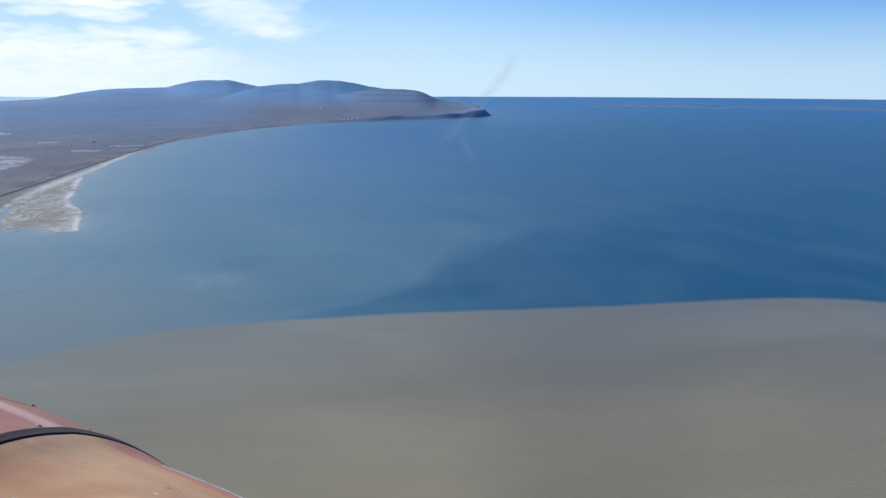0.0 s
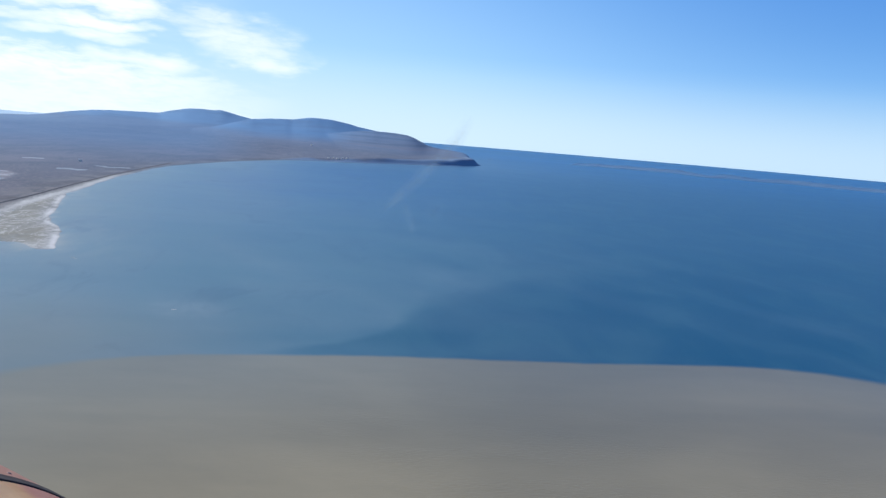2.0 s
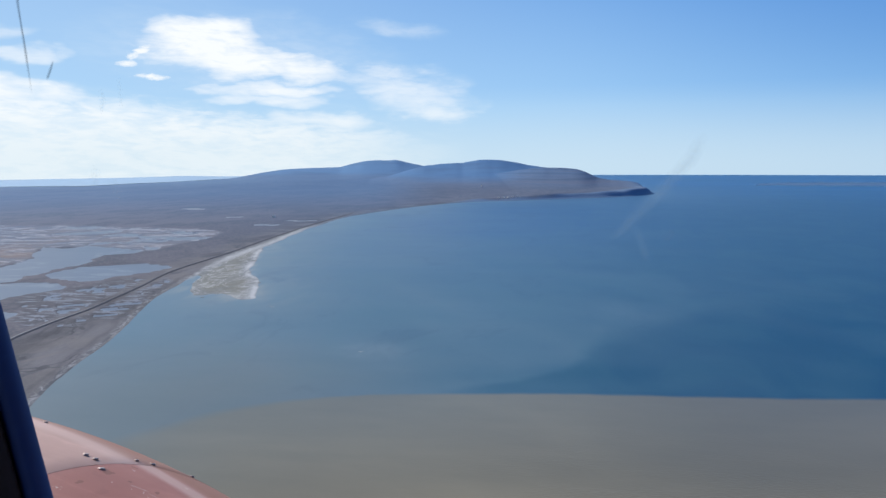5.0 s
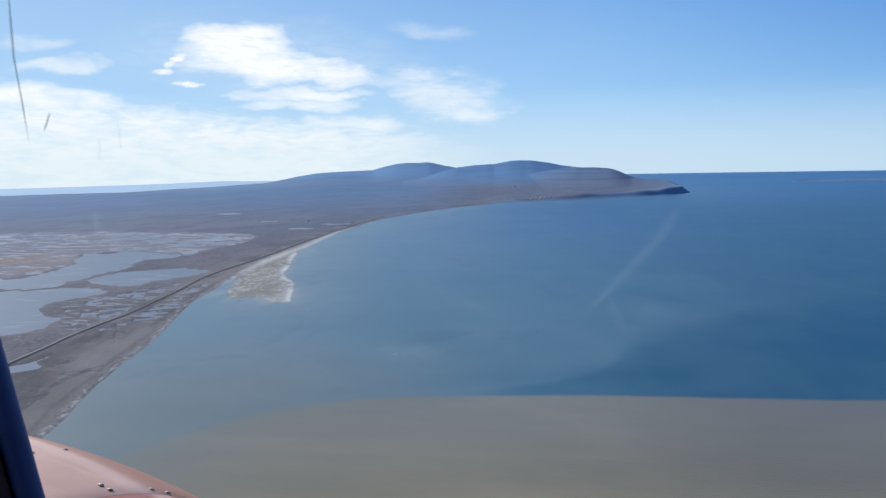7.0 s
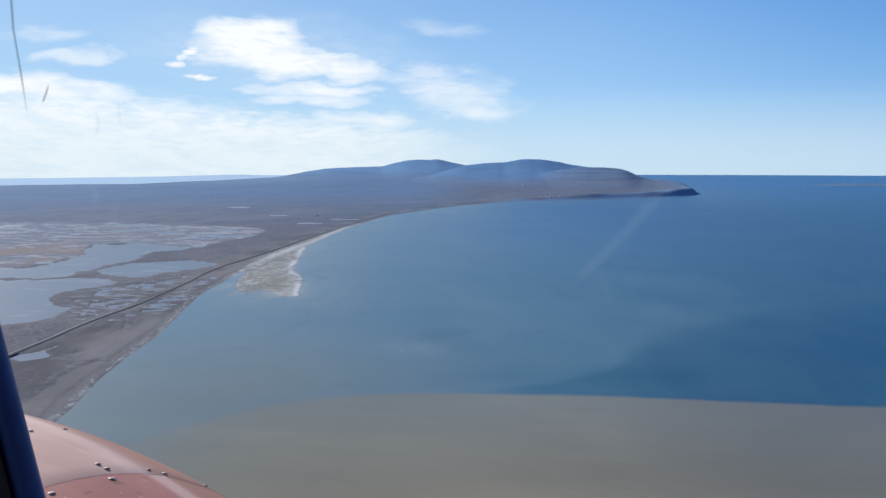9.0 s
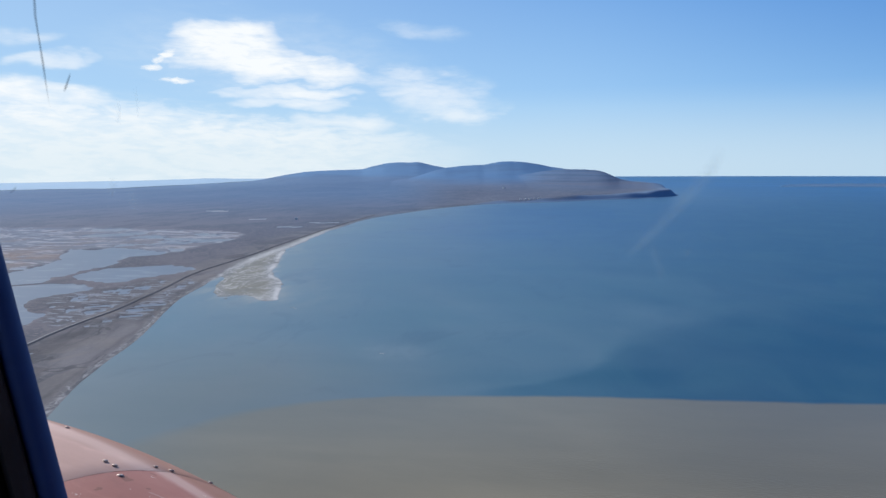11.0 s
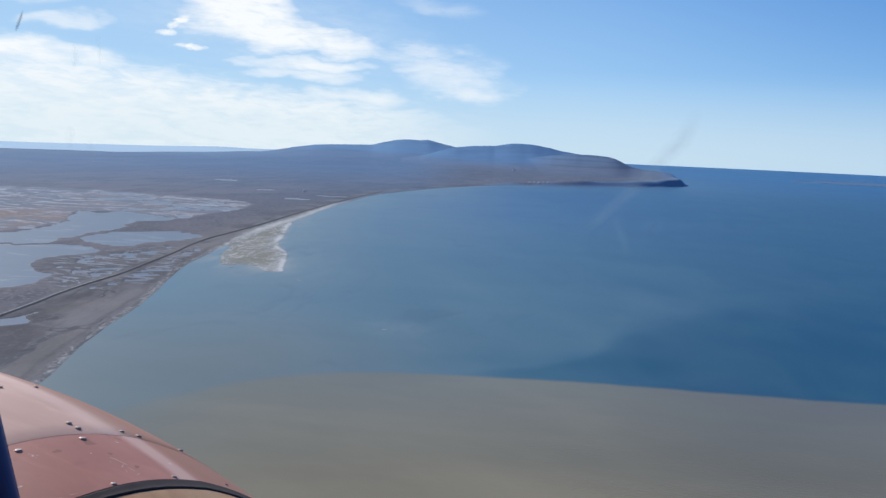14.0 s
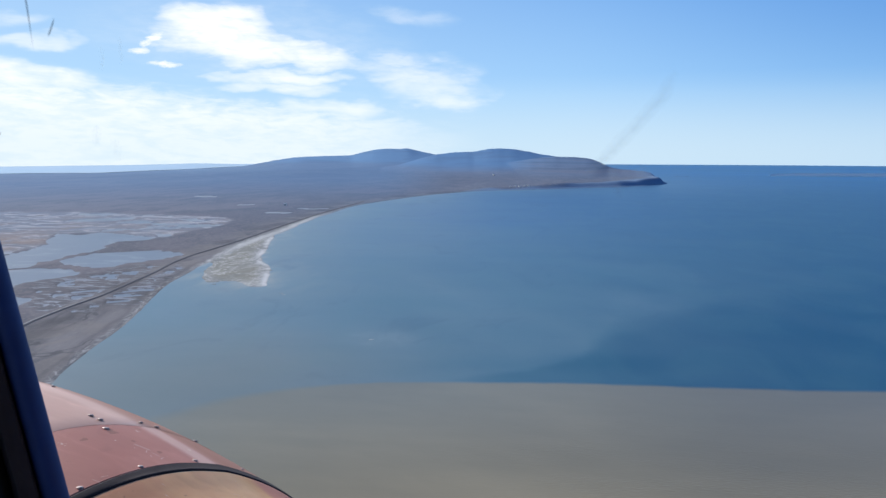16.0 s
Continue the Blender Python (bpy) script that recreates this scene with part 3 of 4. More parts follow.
    ob = sheet("water", x, y, np.zeros_like(x), np.ones((x.shape[0] - 1, x.shape[1] - 1), bool), SEA,
               {"silt": silt, "shoal": shoal, "bar": np.exp(-np.clip(-bar - 1, 0, None) / (6.0 + 12 * lee)) * ease(rough(x * 1.2, y * 0.5, 14, 53), -0.7, 0.5), "thin": 0.40 * ease(np.degrees(aa), -2, 15) * (1 - 0.4 * ease(np.degrees(aa), 19, 28)) + 0.25 * np.clip(rough(x * 0.4, y, 60, 193), -0.3, 1), "lagoon": ease(inland, 0, 6), "sea_haze": ease(rr, 1300, 3600), "inner": 1 - ease(rr, 380, 1250), "wedge_dim": np.clip(0.26 * wedge + 0.9 * ease(np.degrees(aa), -11, 17) * (1 - 0.5 * ease(rr, 900, 3000)), 0, 1), "ripple": 0.02 + 0.45 * (1 - ease(rr, 205, 310)) * (0.5 + 0.5 * ease(rr, 150, 215)) * (0.1 + 0.9 * ease(np.degrees(aa), -14, 6))})
    return tagged(ob, "calm blue sea with a sharp edge of silty brown river water", "sea", kind="structure")


def make_land():
    rr, aa, x, y = grid((-52, 10), (-180, 10))
    deg = np.degrees(aa)
    jag = rough(x, y, 45, 61) * 2.5 * ease(rr, 400, 900) * (1 - ease(rr, 1200, 1700)) + rough(x, y, 14, 67) * 0.2 * (1 - ease(rr, 700, 1200)) + rough(x, y, 220, 63, 2) * 7 * ease(rr, 1500, 1900)
    inland = depth(x, y, LANDS) + jag
    z = np.clip(inland * 0.12, -1.2, 1.0) + np.clip(inland, 0, 60) / 60 * 0.5
    z += 0.25 * rough(x, y, 25, 71) * ease(inland, 5, 30)
    spit = depth(x, y, SPIT) + rough(x, y, 24, 81) * 1.3 + rough(x, y, 9, 83) * 1.0
    lee = ease(away(x, y, SPIT[1:10]), 6, 34)
    awash = ease(rough(x * 0.8 + y * 0.25, y * 0.45, 12, 87, 5), -0.35, 0.55) * ease(20 - spit, 0, 18) * lee
    z = np.maximum(z, np.clip(spit * 0.06, -1.2, 0.45) - 0.8 * awash)
    for sx, sy, sa, sb in SHOALS:
        z = np.maximum(z, 0.25 - 0.6 * (((x - sx) / sa) ** 2 + ((y - sy) / sb) ** 2) + 0.2 * rough(x, y, 3, 89))
        spit = np.maximum(spit, 4 - 6 * np.hypot((x - sx) / sa, (y - sy) / sb))
    beach = np.exp(-((inland - 6) / 9.0) ** 2) * ease(y, 640, 760) * (1 - ease(y, 980, 1150))
    sand = np.maximum(ease(spit, -2, 2), beach)
    surf = (1 - ease(away(x, y, SPIT[1:10]), 3, 12)) * np.exp(-((spit - 2.5) / 3.2) ** 2) * ease(rough(x, y, 11, 153), -0.9, 0.4)
    foam = np.maximum.reduce([np.exp(-((spit - 0.8) / 1.7) ** 2) * ease(rough(x, y, 6, 151), -0.2, 0.8) * 0.7, surf, 0.6 * np.exp(-((inland - 4) / 5.0) ** 2) * ease(y, 640, 760) * (1 - ease(y, 930, 1300))])
    flat = ease(depth(x, y, MARSH) + rough(x, y, 40, 91) * 10, -4, 6)
    pools = ease(depth(x, y, POOLS) + rough(x, y, 20, 93) * 6, -4, 6) * ease(away(x, y, TRACK), 4, 9)
    creek = rough(x * 0.55, y * 0.9, 42, 97, 5)
    z = z * (1 - flat) + flat * np.clip(0.35 - 1.3 * ease(creek, 0.7, 0.9), -0.8, 0.4)
    z -= pools * 2.2 * ease(rough((0.87 * x + 0.5 * y) * 0.42, (0.87 * y - 0.5 * x) * 1.0, 6, 99, 4), 0.42, 0.66)
    for ring in LAGOONS:
        z = np.minimum(z, 0.6 - 1.4 * ease(depth(x, y, ring) + rough(x, y, 30, 101) * 5 * min(1, len(ring) / 9), -3, 3) + (inland < -5) * 9)
    for px, py, pa, pb in PONDS:
        z = np.minimum(z, 0.6 - 1.4 * ease(1 - np.hypot((x - px) / pa, (y - py) / pb) + rough(x, y, 30, 101) * 0.15, -0.15, 0.15))
    # hills
    top, bench = np.zeros_like(x), np.zeros_like(x)
    for (a0, d0, a1, d1), crest in FELLS:
        dist = np.interp(deg, [a0, a1], [d0, d1])
        height = np.clip(EYE_H + dist * np.tan(np.radians(crest_at(deg, crest))), 0, None)
        foot = np.maximum(dist - 1300, 1950)
        rise = np.where(rr < dist, np.clip((rr - foot) / (dist - foot), 0, 1), np.clip(1 - (rr - dist) / 500, 0, 1))
        rise = np.where(rr < dist, 0.35 * rise ** 1.2 + 0.65 * rise ** 4, rise ** 2 * (3 - 2 * rise))
        gully = 1 + 0.07 * rough(x * 1.6, y * 0.35, 90, 111) * np.clip(1 - np.abs(rr - dist) / 60, 0, 1) * 0.3 - 0.014 * np.abs(rough(x * 1.4, y * 0.5, 130, 113)) * np.clip(np.abs(rr - dist) / 150, 0, 1)
        own = height * rise * np.clip(gully, 0.3, 1.05)
        bench = np.where(own > top, 1.0 if crest is RIDGE_NEAR else 0.0, bench)
        top = np.maximum(top, own)
    shorecut = ease(inland, -2, 10)
    cape = ease(deg, -10, -6.5) * ease(rr, 1650, 1760)
    z = z + top * np.where(cape > 0, ease(inland, 0, 28), ease(inland, 20, 300))
    cliff = cape * (7 + 5 * ease(deg, -6, -1) + 5 * ease(deg, 1, 5)) * ease(inland, 0, 30) * (1 + 0.2 * rough(x, y, 90, 121))
    z = np.where((inland > 0) & (cliff > 0.3), np.maximum(z, np.minimum(cliff, 18) * shorecut), z)
    # where the haze colour goes: by height on hills, by distance on the plain
    haze_tint = ease(top + 3 * rough(x, y, 400, 125, 2), 2, 52) * ease(rr, 2100, 2700) * (1 - 0.45 * bench * ease(deg, -7, -3))
    haze_tint = np.maximum(haze_tint, ease(rr, 500, 2700) * (0.64 - 0.36 * ease(deg, -16, -9))) * (1 - 0.85 * sand)
    bluff = cape * ease(inland, -3, 3) * (1 - ease(inland + 14 * rough(x, y, 90, 123), 12, 36 + 70 * ease(deg, 0, 4)))
    shore = 1 - ease(inland + rough(x, y, 40, 127) * 12, 20, 75)
    silted = np.exp(-((away(x, y, [(tx + 15, ty) for tx, ty in TRACK]) + rough(x, y, 22, 171) * 4) / 9) ** 2) * 0.75 * (1 - ease(y, 400, 470))
    keep = (np.maximum.reduce([z[:-1, :-1], z[1:, :-1], z[:-1, 1:], z[1:, 1:]]) > -0.6)
    ob = sheet("ground", x, y, z, keep, LAND, {"inset": np.clip(inland, -10, 120), "sand": sand, "flat": flat, "haze_tint": haze_tint, "bluff": bluff, "shore": shore * (1 - cape), "far_haze": ease(rr, 2900, 3900), "core": ease(spit, 5, 16), "wet": pools, "sedge": np.exp(-(((x + 635) / 80) ** 2 + ((y - 690) / 62) ** 2)) * ease(rough(x, y, 25, 161), -0.6, 0.3), "rise": ease(top, 6, 26), "bench": bench * ease(top, 14, 26) * ease(deg, -7, -3), "silted": silted, "wrack": np.exp(-((inland - 7.5 - 2 * rough(x, y, 25, 157)) / 1.6) ** 2) * (1 - cape) * (1 - ease(y, 560, 640)), "strand": np.exp(-((inland - 2.0) / 2.2) ** 2) * (1 - cape) * (inland < 40), "foam": foam})
    return tagged(ob, "brown heath plain with shore flats, lagoons and hills blued by painted haze", "land", kind="structure")


def make_far_coast():
    """The low land across the sea, along the horizon."""
    az = np.radians(np.arange(13, 75, 0.25))
    t = np.linspace(0, 1, 9)
    tt, aa = np.meshgrid(t, az, indexing="ij")
    n = rough(aa * 900, aa * 0 + 3.0, 40, 131)
    near = 3060 + 90 * n - 500 * ease(np.degrees(aa), 35, 75)
    rr = near + tt * (420 + 120 * n)
    x, y = rr * np.sin(aa), rr * np.cos(aa)
    hgt = (5.0 + 3.5 * rough(x, y, 120, 133)) * ease(np.degrees(aa), 13, 22)
    z = np.clip(np.sin(np.pi * np.clip(tt, 0, 1)) ** 0.5 * np.clip(hgt, 0.4, None) - 0.3, -0.3, None)
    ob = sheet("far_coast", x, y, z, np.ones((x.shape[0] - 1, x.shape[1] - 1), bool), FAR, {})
    return tagged(ob, "low hazy far coast along the horizon", "coast", kind="structure")


def make_far_hills():
    """Low hills beyond the plain, their pale blue being painted haze."""
    az = np.radians(np.arange(-80, -24, 0.2))
    tt, aa = np.meshgrid(np.linspace(0, 1, 16), az, indexing="ij")
    n = rough(aa * 700, aa * 0 + 1.0, 60, 141)
    near = np.interp(np.degrees(aa), [-80, -43, -36, -30, -26, -24], [3500, 3600, 3450, 3900, 4500, 4700]) + 50 * n
    rr = near + (4960 - near) * tt
    x, y = rr * np.sin(aa), rr * np.cos(aa)
    crest = 3.5 + 2.5 * rough(aa * 600, aa * 0 + 7.0, 60, 143) + 5 * np.exp(-((np.degrees(aa) + 29) / 2.2) ** 2)
    ob = sheet("far_hills", x, y, 1.9 + crest * ease(tt, 0.3, 1.0), np.ones((x.shape[0] - 1, x.shape[1] - 1), bool), HAZED_HILL, {})
    return tagged(ob, "far hills beyond the plain, painted pale blue for haze", "hills", kind="structure")


def ribbon(name, line, width, lift, mat, drop=0.45):
    bm = bmesh.new()
    pts = [Vector((*p, lift)) for p in line]
    fine = []
    for i in range(len(pts) - 1):
        p0, p1, p2, p3 = pts[max(i - 1, 0)], pts[i], pts[i + 1], pts[min(i + 2, len(pts) - 1)]
        for k in range(8):
            t = k / 8
            fine.append(0.5 * ((2 * p1) + (p2 - p0) * t + (2 * p0 - 5 * p1 + 4 * p2 - p3) * t * t + (3 * p1 - p0 - 3 * p2 + p3) * t ** 3))
    rows = []
    for i, p in enumerate(fine):
        t = (fine[min(i + 1, len(fine) - 1)] - fine[max(i - 1, 0)]).normalized()
        side = Vector((t.y, -t.x, 0))
        rows.append([bm.verts.new(p + side * s + Vector((0, 0, dz))) for s, dz in ((-width, -drop), (-width * 0.5, 0), (width * 0.5, 0), (width, -drop))])
    for a, b in zip(rows[:-1], rows[1:]):
        for k in range(3):
            bm.faces.new((a[k], a[k + 1], b[k + 1], b[k]))
    me = bpy.data.meshes.new(name)
    bm.to_mesh(me)
    bm.free()
    me.materials.append(mat)
    return new(name, me)


water = make_sea()
ground = make_land()
far_coast = make_far_coast()
far_hills = make_far_hills()
bank = tagged(ribbon("road_bank", TRACK, 1.8, 1.22, BANK, 0.5), "dark earth bank carrying the coastal track", "bank", kind="structure")
road = tagged(ribbon("road", TRACK, 0.8, 1.32, ROAD, 0.2), "pale gravel track along the shore", "road", kind="structure")


# ---- things ----
def thing(name, at, label, category, group=""):
    ob = new(name)
    ob.empty_display_size = 0.1
    ob.matrix_world = at
    return tagged(ob, label, category, group)


def part(name, bm, mat, parent, label="", smooth=False):
    me = bpy.data.meshes.new(name)
    bmesh.ops.recalc_face_normals(bm, faces=bm.faces)
    bm.to_mesh(me)
    bm.free()
    me.materials.append(mat)
    if smooth:
        me.polygons.foreach_set("use_smooth", [True] * len(me.polygons))
        me.set_sharp_from_angle(angle=radians(28))
    ob = new(name, me)
    ob.parent = parent
    return tagged(ob, label) if label else ob


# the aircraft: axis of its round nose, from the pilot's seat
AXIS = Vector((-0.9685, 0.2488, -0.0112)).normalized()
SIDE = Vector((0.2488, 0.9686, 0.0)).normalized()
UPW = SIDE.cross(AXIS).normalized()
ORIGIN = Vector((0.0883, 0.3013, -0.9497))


def nose_radius(s):
    s = min(max(s, 0.2), 1.7)
    return 0.6899 - 0.1352 * (s - 1.2) - 0.3284 * (s - 1.2) ** 2 + 0.12 * max(0.52 - s, 0.0)


CREST = 0.455   # the sheet metal is bent along this line


def on_nose(s, turn, lift=0.0):
    wrapped = (turn + math.pi) % (2 * math.pi) - math.pi
    lift = lift - 0.0386 * min(max(abs(wrapped) - CREST, 0.0), 0.8) - 0.25 * min(max(0.40 - abs(wrapped), 0.0), 0.4) ** 2 + 0.0015
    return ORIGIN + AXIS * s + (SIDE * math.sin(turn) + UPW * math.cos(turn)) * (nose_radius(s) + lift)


def shell(profile, closed=False, segments=220):
    """A surface swept round the nose's axis through (s, lift) points; the seal narrows over the top."""
    bm = bmesh.new()
    rings = []
    for s, lift in profile:
        narrow = 0.022 * min(max(0.564 - s, 0.0) / 0.006, 1.0)
        turns = [CREST + 2 * math.pi * k / segments for k in range(segments)]
        rings.append([bm.verts.new(on_nose(s + narrow * min(max(0.42 - (a + math.pi) % (2 * math.pi) + math.pi, 0.0), 0.35), a, lift)) for a in turns])
    pairs = list(zip(rings[:-1], rings[1:])) + ([(rings[-1], rings[0])] if closed else [])
    for a, b in pairs:
        for k in range(segments):
            bm.faces.new((a[k], a[(k + 1) % segments], b[(k + 1) % segments], b[k]))
    return bm


def with_turn(ob):
    """Keeps, at each point, how far round the nose it lies."""
    me = ob.data
    a = me.attributes.new("turn", "FLOAT", "POINT")
    a.data.foreach_set("value", [math.atan2((v.co - ORIGIN).dot(SIDE), (v.co - ORIGIN).dot(UPW)) for v in me.vertices])
    return ob


def make_aircraft():
    craft = thing("aircraft", pose(0, 0, EYE_H), "weathered orange and rose aircraft nose seen from its cockpit", "aircraft")
    steps = [0.677 + 0.03 * k for k in range(28)]
    front = [(0.6765, 0.0001), (0.6770, 0.0003)] + [(s, 0.0003) for s in steps[1:]]
    front += [(1.525, -0.01), (1.54, -0.04), (1.545, -0.10), (1.52, -0.2), (1.50, -0.40), (1.50, -0.62)]
    cowl = with_turn(part("nose_cowl", shell(front), ROSE, craft, "faded rose painted cowl panel", True))
    ring = [(0.5725, -0.02)] + [(0.5725, -0.003)] + [(0.5745 + 0.021 * k, 0.0) for k in range(6)]
    collar = with_turn(part("cowl_ring", shell(ring), BRICK_RED, craft, "scratched dull red cowl ring", True))
    seal = [(0.5722, -0.004), (0.5715, 0.0010), (0.5700, 0.0018), (0.5660, 0.0015), (0.5605, 0.0008), (0.5590, 0.0010), (0.5580, 0.0012), (0.5570, 0.0008), (0.5560, -0.006)]
    part("rubber_seal", shell(seal + [(0.5558, -0.02), (0.5722, -0.02)], True), RUBBER, craft, "dark rubber seal round the nose", True)
    deck = [(0.5556, -0.012), (0.5554, -0.0003), (0.551, -0.0005), (0.540, -0.0022)] + [(0.525 - 0.025 * k, -0.0062 + 0.0025 / (k + 1) ** 2) for k in range(28)]
    rear = with_turn(part("rear_deck", shell(deck), ORANGE, craft, "weathered orange panel behind the seal", True))
    # a flat bright strip along the panel's far edge
    bm = bmesh.new()
    rows = []
    for k in range(25):
        s, turn = 0.500 - 0.135 * k / 24, 0.606 + 0.03 * k / 24
        rows.append([bm.verts.new(on_nose(s, turn + d, lift - 0.0066)) for d, lift in ((-0.0075, 0.0), (-0.007, 0.0016), (-0.003, 0.0020), (0.003, 0.0020), (0.007, 0.0016), (0.0075, 0.0))])
    for a, b in zip(rows[:-1], rows[1:]):
        for k in range(5):
            bm.faces.new((a[k], a[k + 1], b[k + 1], b[k]))
    part("edge_strip", bm, BRIGHT, rear, "bright worn metal edge strip", True)
    # slotted fasteners
    spots = [(0.704, 0.352, 0.95), (0.690, 0.354, 0.95), (0.666, 0.336, 1.2), (0.690, 0.442, 0.85), (0.684, 0.472, 1.05), (0.695, 0.600, 1.0), (0.580, 0.412, 0.95),
             (0.592, 0.566, 0.8), (0.578, 0.291, 0.85), (0.578, 0.184, 0.95), (0.846, 0.436, 0.85), (0.664, 0.230, 1.1), (0.823, 0.347, 0.85), (0.60, 0.74, 0.9), (0.70, 0.76, 0.9)]
    for s, turn, size in spots:
        c, up = on_nose(s, turn, 0.0012 if s > 0.676 else 0.0), (SIDE * math.sin(turn) + UPW * math.cos(turn))
        bm = bmesh.new()
        r = 0.0031 * size
        across = AXIS.cross(up).normalized()
        rings = []
        for rad_, h in ((1.0, -0.001), (1.0, 0.0004), (0.75, 0.0010), (0.3, 0.0011)):
            rings.append([bm.verts.new(c + (AXIS * math.cos(a) + across * math.sin(a)) * r * rad_ + up * h * size) for a in (2 * math.pi * j / 14 for j in range(14))])
        for a, b in zip(rings[:-1], rings[1:]):
            for k in range(14):
                bm.faces.new((a[k], a[(k + 1) % 14], b[(k + 1) % 14], b[k]))
        bm.faces.new(rings[-1])
        part("fastener", bm, STEEL, cowl if s > 0.676 else collar if s > 0.574 else rear, "", True)
    # scuffs down to the primer
    scuffs = [(cowl, (0.820, 0.400), (0.801, 0.425), 0.0016), (collar, (0.601, 0.333), (0.606, 0.342), 0.0007), (collar, (0.596, 0.334), (0.591, 0.331), 0.0007),
              (collar, (0.584, 0.340), (0.588, 0.352), 0.0006), (collar, (0.580, 0.221), (0.578, 0.232), 0.0006)]
    for owner, (s0, t0), (s1, t1), wide in scuffs:
        bm = bmesh.new()
        rows = []
        for k in range(7):
            s, turn = s0 + (s1 - s0) * k / 6, t0 + (t1 - t0) * k / 6
            w = wide * (0.35 + 0.65 * math.sin(math.pi * (k + 0.5) / 7))
            rows.append([bm.verts.new(on_nose(s + d * w * 0.7, turn - d * w * 0.5, 0.0007 if s > 0.676 else 0.0003)) for d in (-1, 0, 1)])
        for a, b in zip(rows[:-1], rows[1:]):
            for k in range(2):
                bm.faces.new((a[k], a[k + 1], b[k + 1], b[k]))
        part("paint_scuff", bm, SCUFF, owner, "pale scuffed paint")
    # the windscreen post beside the seat
    top, foot = Vector((-0.417, 0.455, -0.098)), Vector((-0.378, 0.458, -0.290))
    along = (foot - top).normalized()
    sight = ((top + foot) / 2).normalized()
    left = along.cross(sight).normalized()
    if left.x > 0:
        left = -left
    inward = along.cross(left).normalized()
    if inward.dot(sight) < 0:
        inward = -inward

    def bar(name, section, mat, label, parent):
        bm = bmesh.new()
        ends = []
        count = 24
        for k in range(count + 1):
            base = top - along * 0.45 + along * (1.05 * k / count)
            ends.append([bm.verts.new(base + left * u + inward * v) for u, v in section])
        n = len(section)
        for a, b in zip(ends[:-1], ends[1:]):
            for k in range(n):
                bm.faces.new((a[k], a[(k + 1) % n], b[(k + 1) % n], b[k]))
        bm.faces.new(ends[0])
        bm.faces.new(ends[-1])
        return part(name, bm, mat, parent, label, name == "windscreen_post")
    round_face = [(0.0090 - 0.0095 * math.cos(math.pi * k / 14), 0.010 - 0.012 * math.sin(math.pi * k / 14)) for k in range(15)]
    post = bar("windscreen_post", round_face + [(0.0185, 0.035), (-0.0005, 0.035)], BLUE, "dark blue painted windscreen post", craft)
    bar("post_gasket", [(0.0180, 0.004), (0.0200, -0.002), (0.0245, -0.004), (0.0300, -0.004), (0.0333, 0.003), (0.0333, 0.03), (0.0188, 0.03)], RUBBER, "black rubber gasket", post)
    bar("post_lining", [(0.0337, 0.006), (0.042, -0.006), (0.19, -0.03), (0.19, 0.03), (0.0337, 0.03)], BLACK, "black lining", post)

    # dark cabin panels out of view, added to keep sky light off the post
    for name, corner, size in (("unseen_roof", (-0.30, -0.95, 0.42), (1.5, 1.35, 0.03)), ("unseen_wall", (-0.30, -0.98, -0.9), (1.5, 0.03, 1.32)),
                               ("unseen_bulkhead", (1.2, -0.95, -0.9), (0.03, 1.35, 1.32)), ("unseen_floor", (0.25, -0.95, -0.93), (0.95, 1.35, 0.03))):
        bm = bmesh.new()
        bmesh.ops.create_cube(bm, size=1.0, matrix=Matrix.Translation(Vector(corner) + Vector(size) / 2) @ Matrix.Diagonal((*size, 1)))
        bmesh.ops.bevel(bm, geom=bm.edges[:], offset=0.01, segments=2, affect="EDGES")
        part(name, bm, BLACK, craft, "unseen black cabin panel, added to block light")

    def streak(name, line, width, mat, label, strength=1.0):
        """A film of dirt on the windscreen, thick in the middle and thin at its rims."""
        rows, weights, bm = [], [], bmesh.new()
        for i in range(25):
            t = i / 24 * (len(line) - 1)
            k = min(int(t), len(line) - 2)
            p, q = Vector(line[k]), Vector(line[k + 1])
            c = p.lerp(q, t - k)
            across = (q - p).cross(c).normalized()
            w = width * (0.45 + 0.55 * math.sin(math.pi * (0.15 + 0.7 * i / 24))) * (1 + 0.25 * noise.noise(c * 60))
            rows.append([bm.verts.new(c + across * w * u) for u in (-1, -0.45, 0.1, 0.55, 1)])
            weights += [strength * v * min(1, i / 5, (24 - i) / 5) for v in (0, 0.45, 1, 0.5, 0)]
        for a, b in zip(rows[:-1], rows[1:]):
            for k in range(4):
                bm.faces.new((a[k], a[k + 1], b[k + 1], b[k]))
        ob = part(name, bm, mat, craft, label)
        thick = ob.data.attributes.new("thick", "FLOAT", "POINT")
        thick.data.foreach_set("value", weights)
        ob.visible_shadow = False
    streak("windscreen_smear", [(0.0279, 0.3274, 0.0056), (0.0229, 0.3286, -0.0052), (0.0105, 0.3297, -0.0197), (-0.0020, 0.3303, -0.0331), (-0.0097, 0.3309, -0.0407)], 0.0036, SMEAR, "grey smear on the windscreen", 0.85)
    streak("windscreen_smear", [(0.0007, 0.3321, -0.0347), (0.0042, 0.3321, -0.0417), (0.0065, 0.3321, -0.0498)], 0.0030, SMEAR, "faint grey smear on the windscreen", 0.45)
    streak("windscreen_smear", [(0.0170, 0.3300, -0.0350), (0.0150, 0.3300, -0.0375), (0.0135, 0.3300, -0.0410)], 0.0028, SMEAR, "faint pale spot on the windscreen", 0.4)
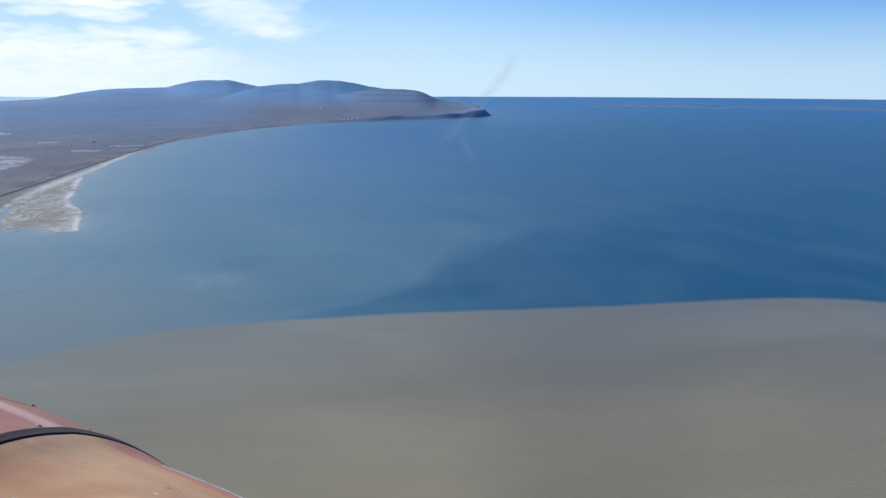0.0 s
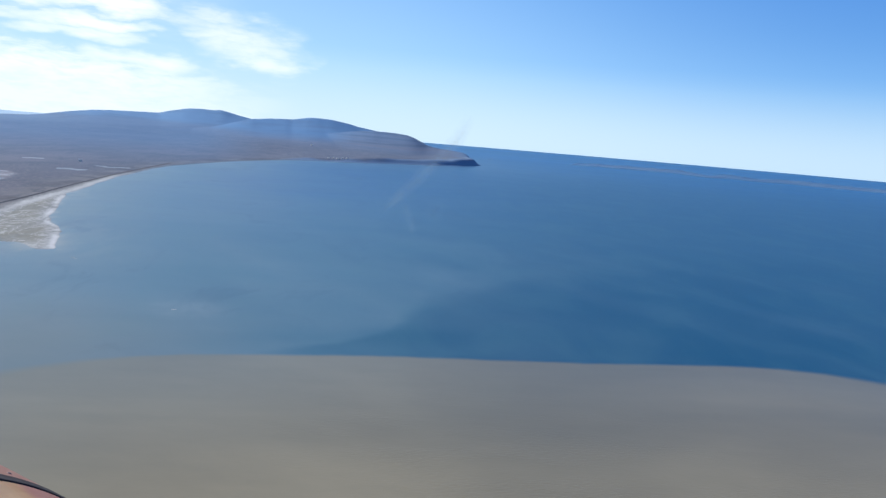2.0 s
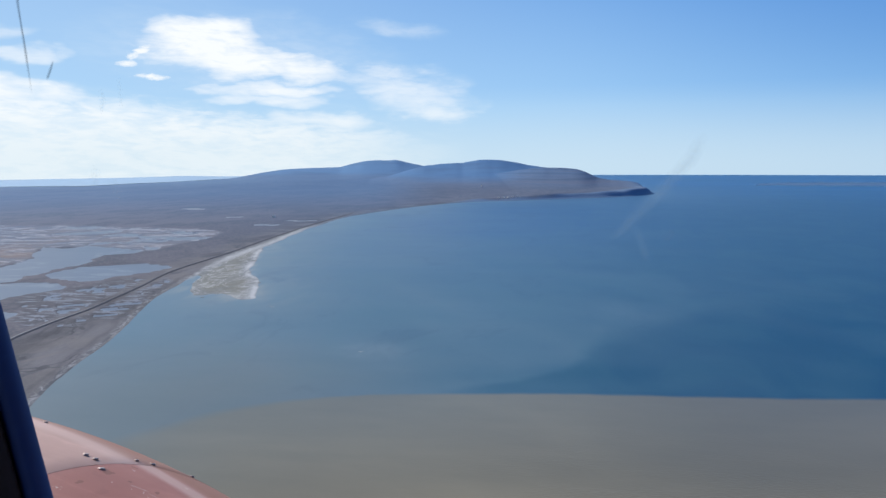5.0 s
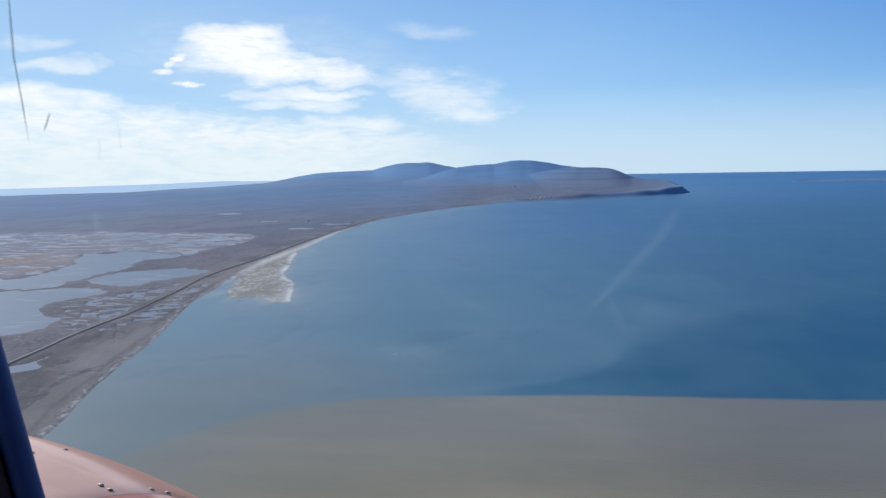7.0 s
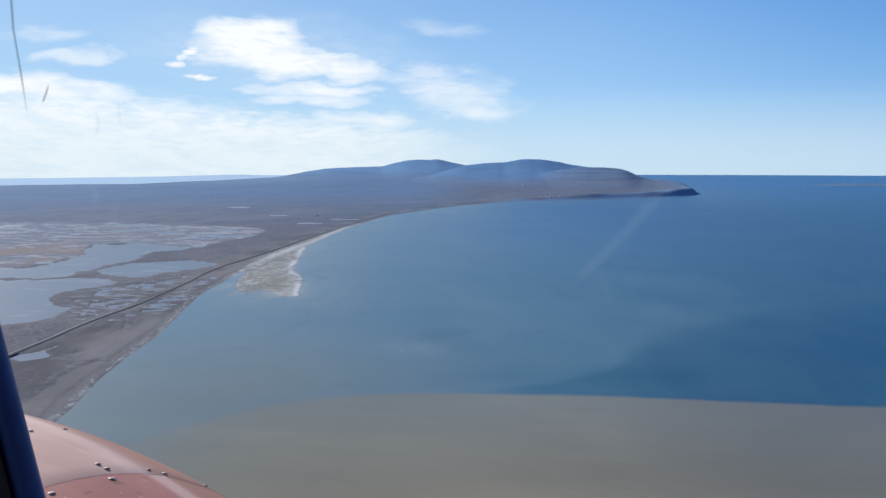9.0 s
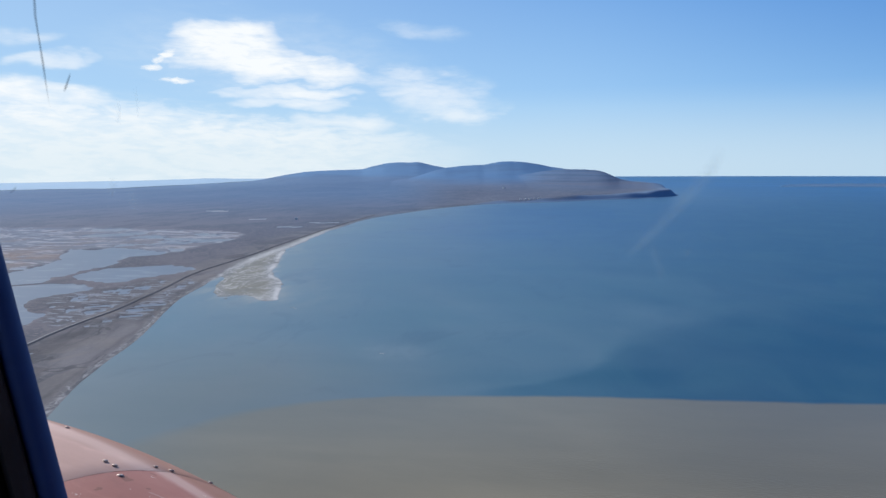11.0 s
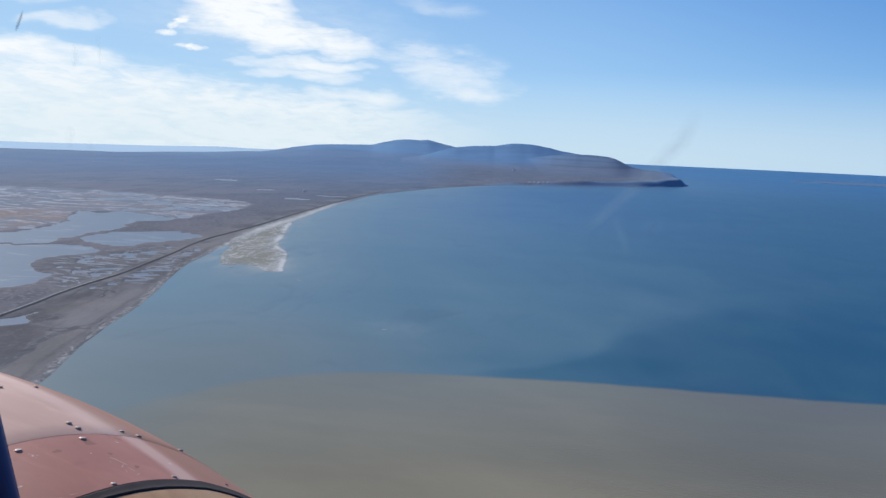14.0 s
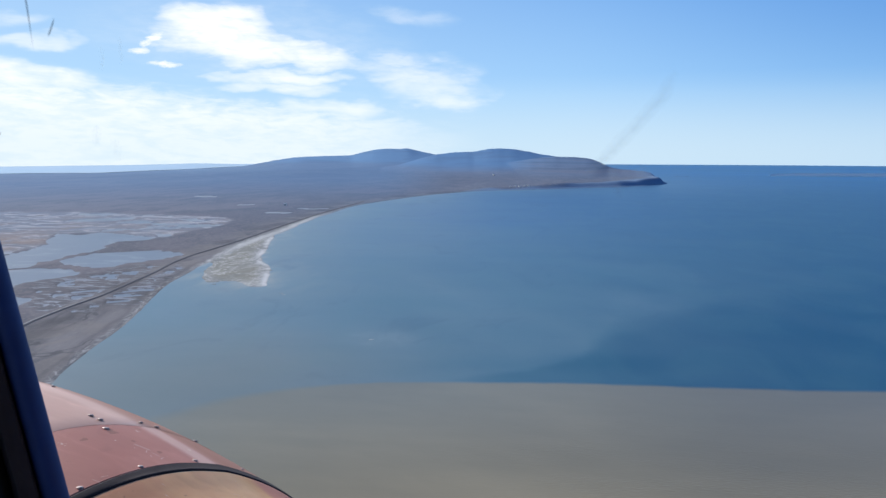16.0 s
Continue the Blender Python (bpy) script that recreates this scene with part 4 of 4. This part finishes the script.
    streak("windscreen_scratch", [(-0.3842, 0.4542, 0.1524), (-0.3877, 0.4575, 0.1281), (-0.3906, 0.4607, 0.0995), (-0.3906, 0.4648, 0.0699), (-0.39, 0.4674, 0.0403)], 0.0012, SCRATCH, "thin dark scratch on the windscreen")
    streak("windscreen_scratch", [(-0.3784, 0.4761, 0.0644), (-0.3806, 0.4748, 0.057), (-0.3827, 0.4734, 0.0504)], 0.0012, SCRATCH, "short dark scratch on the windscreen")
    streak("windscreen_smear", [(-0.3566, 0.4952, 0.047), (-0.3563, 0.4957, 0.0378), (-0.3574, 0.4951, 0.0286)], 0.0025, SMEAR, "faint grey smear on the windscreen")
    streak("windscreen_smear", [(-0.3863, 0.527, -0.008), (-0.3868, 0.526, -0.0163), (-0.3874, 0.525, -0.026)], 0.0040, SMEAR, "faint grey smear on the windscreen", 0.55)
    streak("windscreen_smear", [(-0.3764, 0.5334, -0.018), (-0.375, 0.5334, -0.028), (-0.3735, 0.533, -0.038)], 0.0050, SMEAR, "faint grey smear on the windscreen", 0.4)
    streak("windscreen_smear", [(-0.3699, 0.5376, 0.060), (-0.3693, 0.5376, 0.0484), (-0.3690, 0.5374, 0.036)], 0.0022, SMEAR, "faint grey smear on the windscreen", 0.8)
    streak("windscreen_scratch", [(-0.4369, 0.486, -0.0145), (-0.4389, 0.4846, -0.0175), (-0.441, 0.483, -0.0195)], 0.0012, SCRATCH, "short dark scratch on the windscreen", 0.6)
    return craft


aircraft = make_aircraft()


def make_house(at, turn, size):
    house = thing("house", pose(*at, 0, 0, turn), "small white house with a grey roof below the hills", "house", "houses at the foot of the hills")
    w, d, h = size
    bm = bmesh.new()
    bmesh.ops.create_cube(bm, size=1.0, matrix=Matrix.Translation((0, 0, h / 2)) @ Matrix.Diagonal((w, d, h, 1)))
    part("wall", bm, WHITE, house)
    bm = bmesh.new()
    a = [bm.verts.new(v) for v in ((-w * 0.55, -d * 0.6, h), (w * 0.55, -d * 0.6, h), (w * 0.55, d * 0.6, h), (-w * 0.55, d * 0.6, h), (-w * 0.55, 0, h * 1.5), (w * 0.55, 0, h * 1.5))]
    for f in ((0, 1, 5, 4), (2, 3, 4, 5), (0, 4, 3), (1, 2, 5), (0, 3, 2, 1)):
        bm.faces.new([a[k] for k in f])
    part("roof", bm, TIN, house)
    return house


def ground_at(x, y):
    hit, place, *_ = ground.ray_cast(Vector((x, y, 300)), Vector((0, 0, -1)))
    return place.z if hit else 0.0


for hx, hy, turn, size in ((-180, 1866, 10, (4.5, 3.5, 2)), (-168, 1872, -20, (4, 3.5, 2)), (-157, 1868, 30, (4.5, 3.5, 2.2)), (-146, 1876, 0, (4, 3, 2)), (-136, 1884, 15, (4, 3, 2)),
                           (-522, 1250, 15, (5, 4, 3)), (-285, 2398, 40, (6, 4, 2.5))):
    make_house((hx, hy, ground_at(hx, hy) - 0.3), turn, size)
